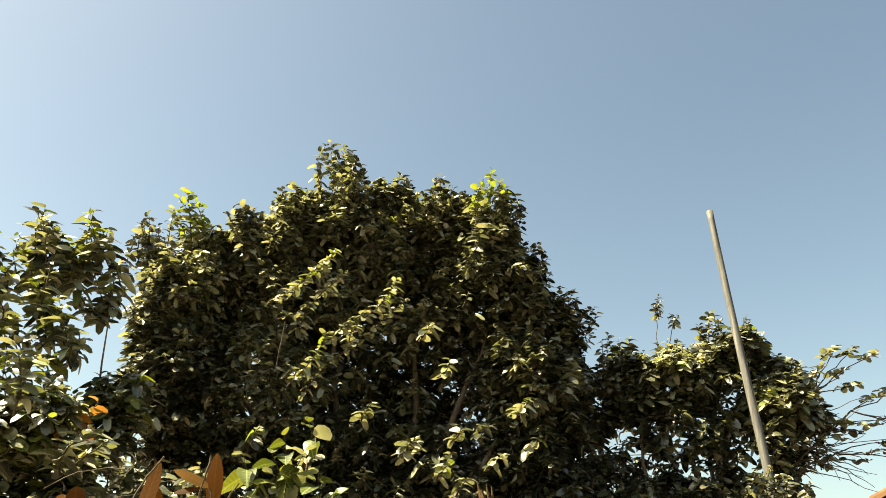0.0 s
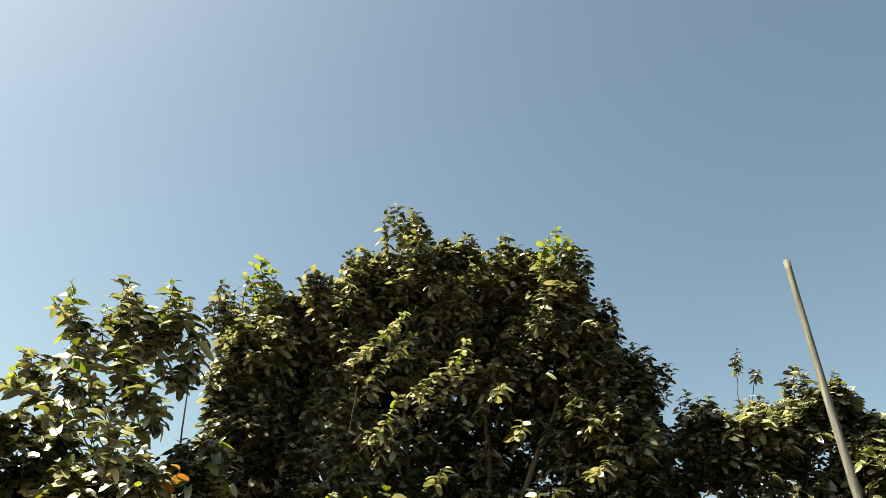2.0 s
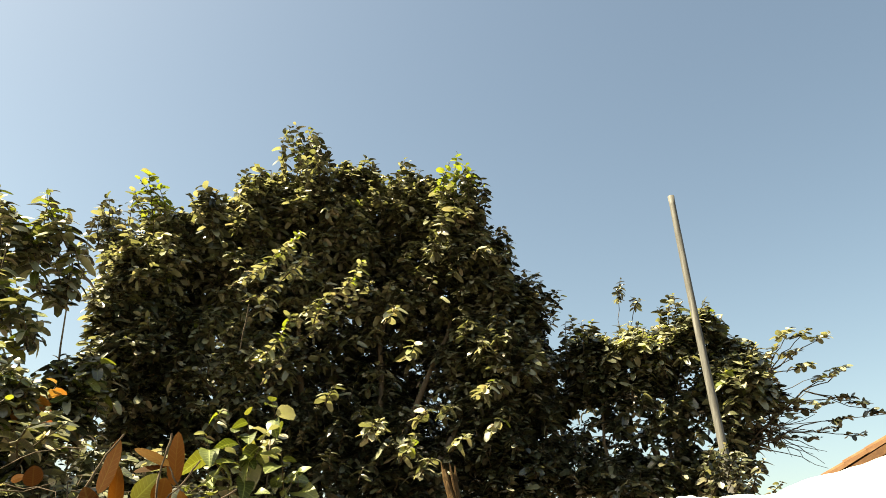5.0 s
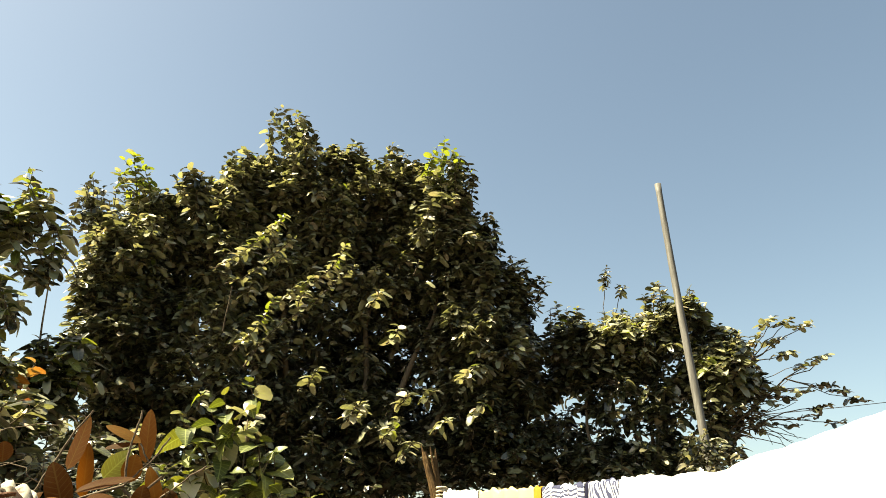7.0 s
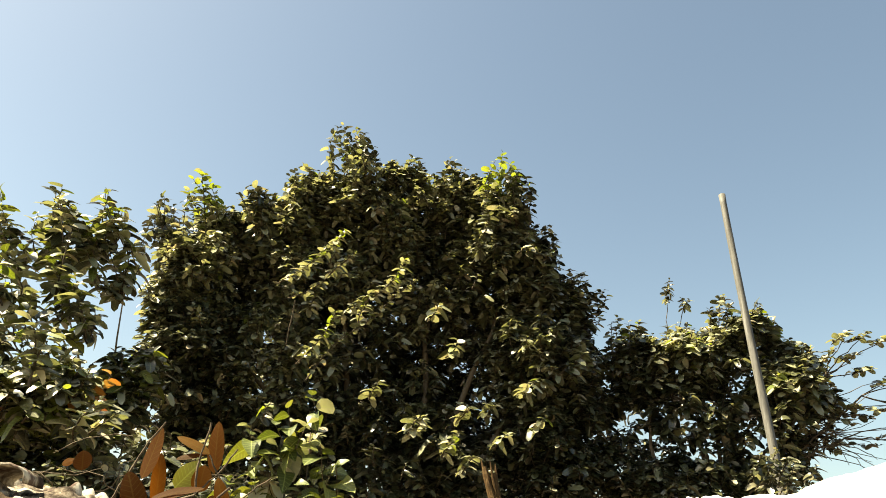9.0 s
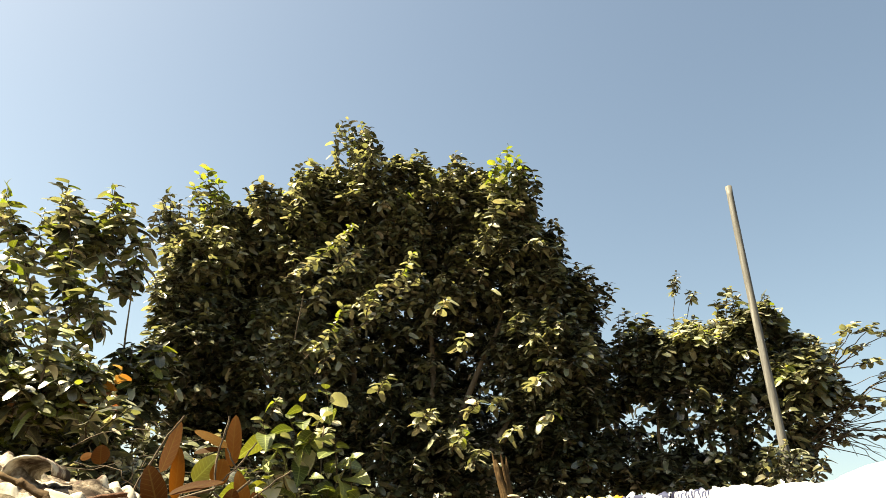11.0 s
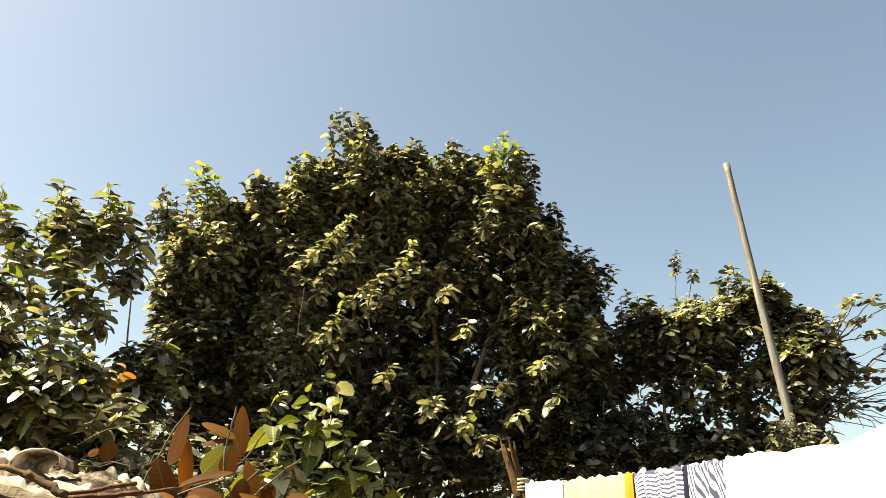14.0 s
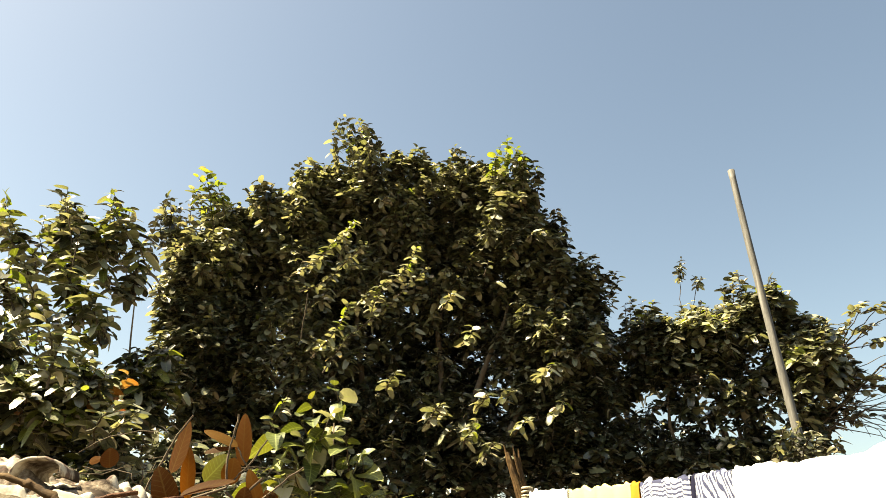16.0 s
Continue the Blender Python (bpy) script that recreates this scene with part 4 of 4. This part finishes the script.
def dry_branch():
    branch = thing("dry_branch", (-0.45, 1.5, 1.5), "cut dry branch with large curled brown leaves", "branch")
    fol = Foliage(53)
    # base, tip, width, curl, side on which the blade faces
    for base, tip, width, curl, facing in [
            ((-0.447, 1.62, 1.703), (-0.459, 1.62, 1.817), 0.039, 0.05, (-0.2, -1, 0.2)), ((-0.555, 1.5, 1.672), (-0.528, 1.5, 1.775), 0.04, -0.1, (-0.4, -1, 0.1)),
            ((-0.524, 1.52, 1.621), (-0.532, 1.52, 1.729), 0.03, 0.1, (0.5, -1, 0.1)), ((-0.512, 1.42, 1.589), (-0.554, 1.42, 1.677), 0.047, 0.08, (0.1, -1, 0.2)),
            ((-0.458, 1.6, 1.741), (-0.536, 1.6, 1.781), 0.025, 0.12, (0, -0.8, 0.6)), ((-0.452, 1.55, 1.656), (-0.449, 1.55, 1.712), 0.041, 0.1, (0.2, -1, 0.3)),
            ((-0.362, 1.46, 1.597), (-0.391, 1.46, 1.679), 0.03, 0.1, (0.3, -1, 0.2)), ((-0.517, 1.46, 1.628), (-0.42, 1.46, 1.665), 0.024, 0.15, (0, -0.8, 0.6)),
            ((-0.483, 1.42, 1.613), (-0.413, 1.42, 1.602), 0.04, 0.15, (0, -0.8, 0.6)), ((-0.385, 1.42, 1.587), (-0.385, 1.42, 1.641), 0.036, 0.1, (0.1, -1, 0.2)),
            ((-0.701, 1.55, 1.688), (-0.709, 1.55, 1.729), 0.039, 0.06, (0, -1, 0.2)), ((-0.529, 1.6, 1.727), (-0.468, 1.6, 1.743), 0.017, 0.1, (0, -0.8, 0.6)),
            ((-0.338, 1.46, 1.593), (-0.353, 1.46, 1.642), 0.024, 0.2, (0.4, -1, 0.2)), ((-0.315, 1.46, 1.599), (-0.268, 1.46, 1.618), 0.027, 0.2, (0, -0.8, 0.6)),
            ((-0.542, 1.36, 1.598), (-0.488, 1.36, 1.607), 0.027, 0.2, (0, -0.7, 0.7)), ((-0.525, 1.34, 1.583), (-0.459, 1.34, 1.589), 0.029, 0.2, (0, -0.7, 0.7)),
            ((-0.347, 1.44, 1.632), (-0.323, 1.44, 1.612), 0.022, 0.3, (0.2, -0.8, 0.5)), ((-0.745, 1.55, 1.698), (-0.722, 1.55, 1.71), 0.018, 0.2, (0, -1, 0.3))]:
        b, t = Vector(base), Vector(tip)
        fol.leaf(b, t - b, (t - b).length, width, curl, DRY, True, facing)
    r = fol.rng
    for k in range(46):
        base = Vector((r.uniform(-0.62, -0.27), r.uniform(1.2, 1.5), r.uniform(1.535, 1.585)))
        turn = r.uniform(0, 6.28)
        fol.leaf(base, (math.cos(turn), 0.6 * math.sin(turn), r.uniform(-0.1, 0.45)), r.uniform(0.05, 0.1), r.uniform(0.022, 0.04), r.uniform(-0.3, 0.4), DRY, True, (r.gauss(0, 0.4), -0.6, 0.8))
    fol.twigs += [(wander((-0.59, 1.45, 1.617), (-0.549, 1.45, 1.709), 5, 0.003, r), [0.0022] * 6), (wander((-0.549, 1.45, 1.709), (-0.511, 1.45, 1.777), 5, 0.003, r), [0.0022] * 6),
                  (wander((-0.443, 1.5, 1.646), (-0.446, 1.5, 1.712), 5, 0.003, r), [0.0024] * 6), (wander((-0.446, 1.5, 1.712), (-0.436, 1.5, 1.79), 5, 0.003, r), [0.0024] * 6),
                  (wander((-0.445, 1.5, 1.644), (-0.402, 1.5, 1.691), 5, 0.003, r), [0.002] * 6), (wander((-0.402, 1.5, 1.691), (-0.372, 1.5, 1.739), 5, 0.003, r), [0.002] * 6),
                  (wander((-0.425, 1.44, 1.633), (-0.4, 1.44, 1.612), 5, 0.003, r), [0.0026] * 6), (wander((-0.4, 1.44, 1.612), (-0.364, 1.44, 1.611), 5, 0.003, r), [0.0026] * 6), (wander((-0.364, 1.44, 1.611), (-0.341, 1.44, 1.632), 5, 0.003, r), [0.0026] * 6),
                  (wander((-0.354, 1.5, 1.638), (-0.294, 1.5, 1.686), 5, 0.003, r), [0.0018] * 6),
                  (wander((-0.458, 1.6, 1.739), (-0.426, 1.6, 1.69), 5, 0.003, r), [0.0018] * 6),
                  (wander((-0.525, 1.44, 1.606), (-0.424, 1.44, 1.64), 5, 0.003, r), [0.003] * 6)]
    fol.leaf((-0.513, 1.58, 1.666), (0.038, 0.0, 0.045), 0.07, 0.046, 0.2, RIBBED, True, (0.5, -0.9, 0.1))
    for k in range(11):
        a = Vector((r.uniform(-0.95, -0.5), r.uniform(1.6, 1.72), r.uniform(1.63, 1.74)))
        fol.twigs.append((wander(a, a + Vector((r.uniform(0.08, 0.2), r.uniform(-0.04, 0.04), r.uniform(-0.06, 0.07))), 6, 0.028, r), [r.uniform(0.0006, 0.0012)] * 7))
    for k in range(7):
        a = Vector((r.uniform(-0.6, -0.4), r.uniform(1.4, 1.6), 1.52))
        fol.twigs.append((wander(a, a + Vector((r.uniform(-0.12, 0.12), r.uniform(-0.05, 0.1), r.uniform(0.06, 0.14))), 5, 0.01, r), [0.003] * 6))
    fol.finish(branch)
    return branch


dry_branch()


# ---- far house and cable ----
def house():
    """A gabled house turned 38 degrees; its near verge rises to the right."""
    g, r = Vector((0.78, -0.62, 0)), Vector((0.62, 0.78, 0))
    e = Vector((4.84, 8.0, 2.51)) - g * 0.8 - Vector((0, 0, 0.8 * 0.54))
    h = thing("house", tuple(e - Vector((0, 0, e.z))), "low house with a weathered clay tile roof", "house")

    def at(a, b, z):
        return tuple(e + g * a + r * b + Vector((0, 0, z)))

    def block(a0, a1, b0, b1, z0, z1):
        return [at(a, b, z) for a in (a0, a1) for b in (b0, b1) for z in (z0, z1)], box(0, 1, 0, 1, 0, 1)[1]

    mesh_part("wall", *block(0.35, 5.65, 0.3, 6.7, -e.z, -0.02), PLASTER, h, smooth=False)
    for sign, name in ((0, "roof"), (1, "roof")):
        f = (lambda a: 6.0 - a) if sign else (lambda a: a)
        vs = [at(f(a), b, a * 0.54 + dz) for dz in (0, -0.09) for a, b in ((0, 0), (3, 0), (3, 7), (0, 7))]
        fs = [(0, 1, 2, 3), (7, 6, 5, 4), (0, 4, 5, 1), (1, 5, 6, 2), (2, 6, 7, 3), (3, 7, 4, 0)]
        roof = mesh_part(name, vs, fs, TILE, h, "weathered clay tile roof", smooth=False)
        if sign:
            continue
        vs, fs = [], []
        for k in range(6):
            w = math.pi * k / 5
            for yy, rr in ((0, 0.085), (0.32, 0.07)):
                for th in (0, 0.012):
                    vs.append(((rr - th) * math.cos(w), yy, (rr - th) * math.sin(w)))
        for k in range(5):
            q = 4 * k
            fs += [(q, q + 4, q + 6, q + 2), (q + 1, q + 3, q + 7, q + 5), (q, q + 1, q + 5, q + 4)]
        me = bpy.data.meshes.new("tile")
        me.from_pydata(vs, [], fs)
        me.materials.append(TILE)
        up = (g + Vector((0, 0, 0.54))).normalized()
        side = r
        over = side.cross(up)
        if over.z < 0:
            over = -over
        rng = random.Random(6)
        for row in range(12):
            for col in range(14):
                p = Vector(at(row * 0.28 * up.x / g.x, 0.09 + col * 0.17, row * 0.28 * up.x / g.x * 0.54)) + over * (0.012 + rng.uniform(0, 0.012))
                t = new("tile", me)
                m = Matrix((side, (up + side * rng.uniform(-0.04, 0.04)).normalized(), over)).transposed().to_4x4()
                m.translation = p
                t.matrix_basis = m
                t.parent = roof
                t.matrix_parent_inverse = Matrix.Identity(4)
    return h


house()
cable = thing("cable", (0.5, 8, 3.0), "thin black overhead cable", "cable")
vs, fs = tube([(0.4 + 8.6 * i / 20, 8.0 + 3.4 * i / 20, 2.95 + 1.35 * (i / 20) - 0.10 * math.sin(math.pi * i / 20)) for i in range(21)], [0.006] * 21, 5)
mesh_part("wire", vs, fs, CABLE, cable)
vs, fs = tube([(0.4, 8, 0), (0.4, 8, 3.05)], [0.05, 0.045], 8)
cable_post = thing("cable_post", (0.4, 8, 0), "plain wooden cable post", "post")
mesh_part("stake", vs, fs, STICK, cable_post)
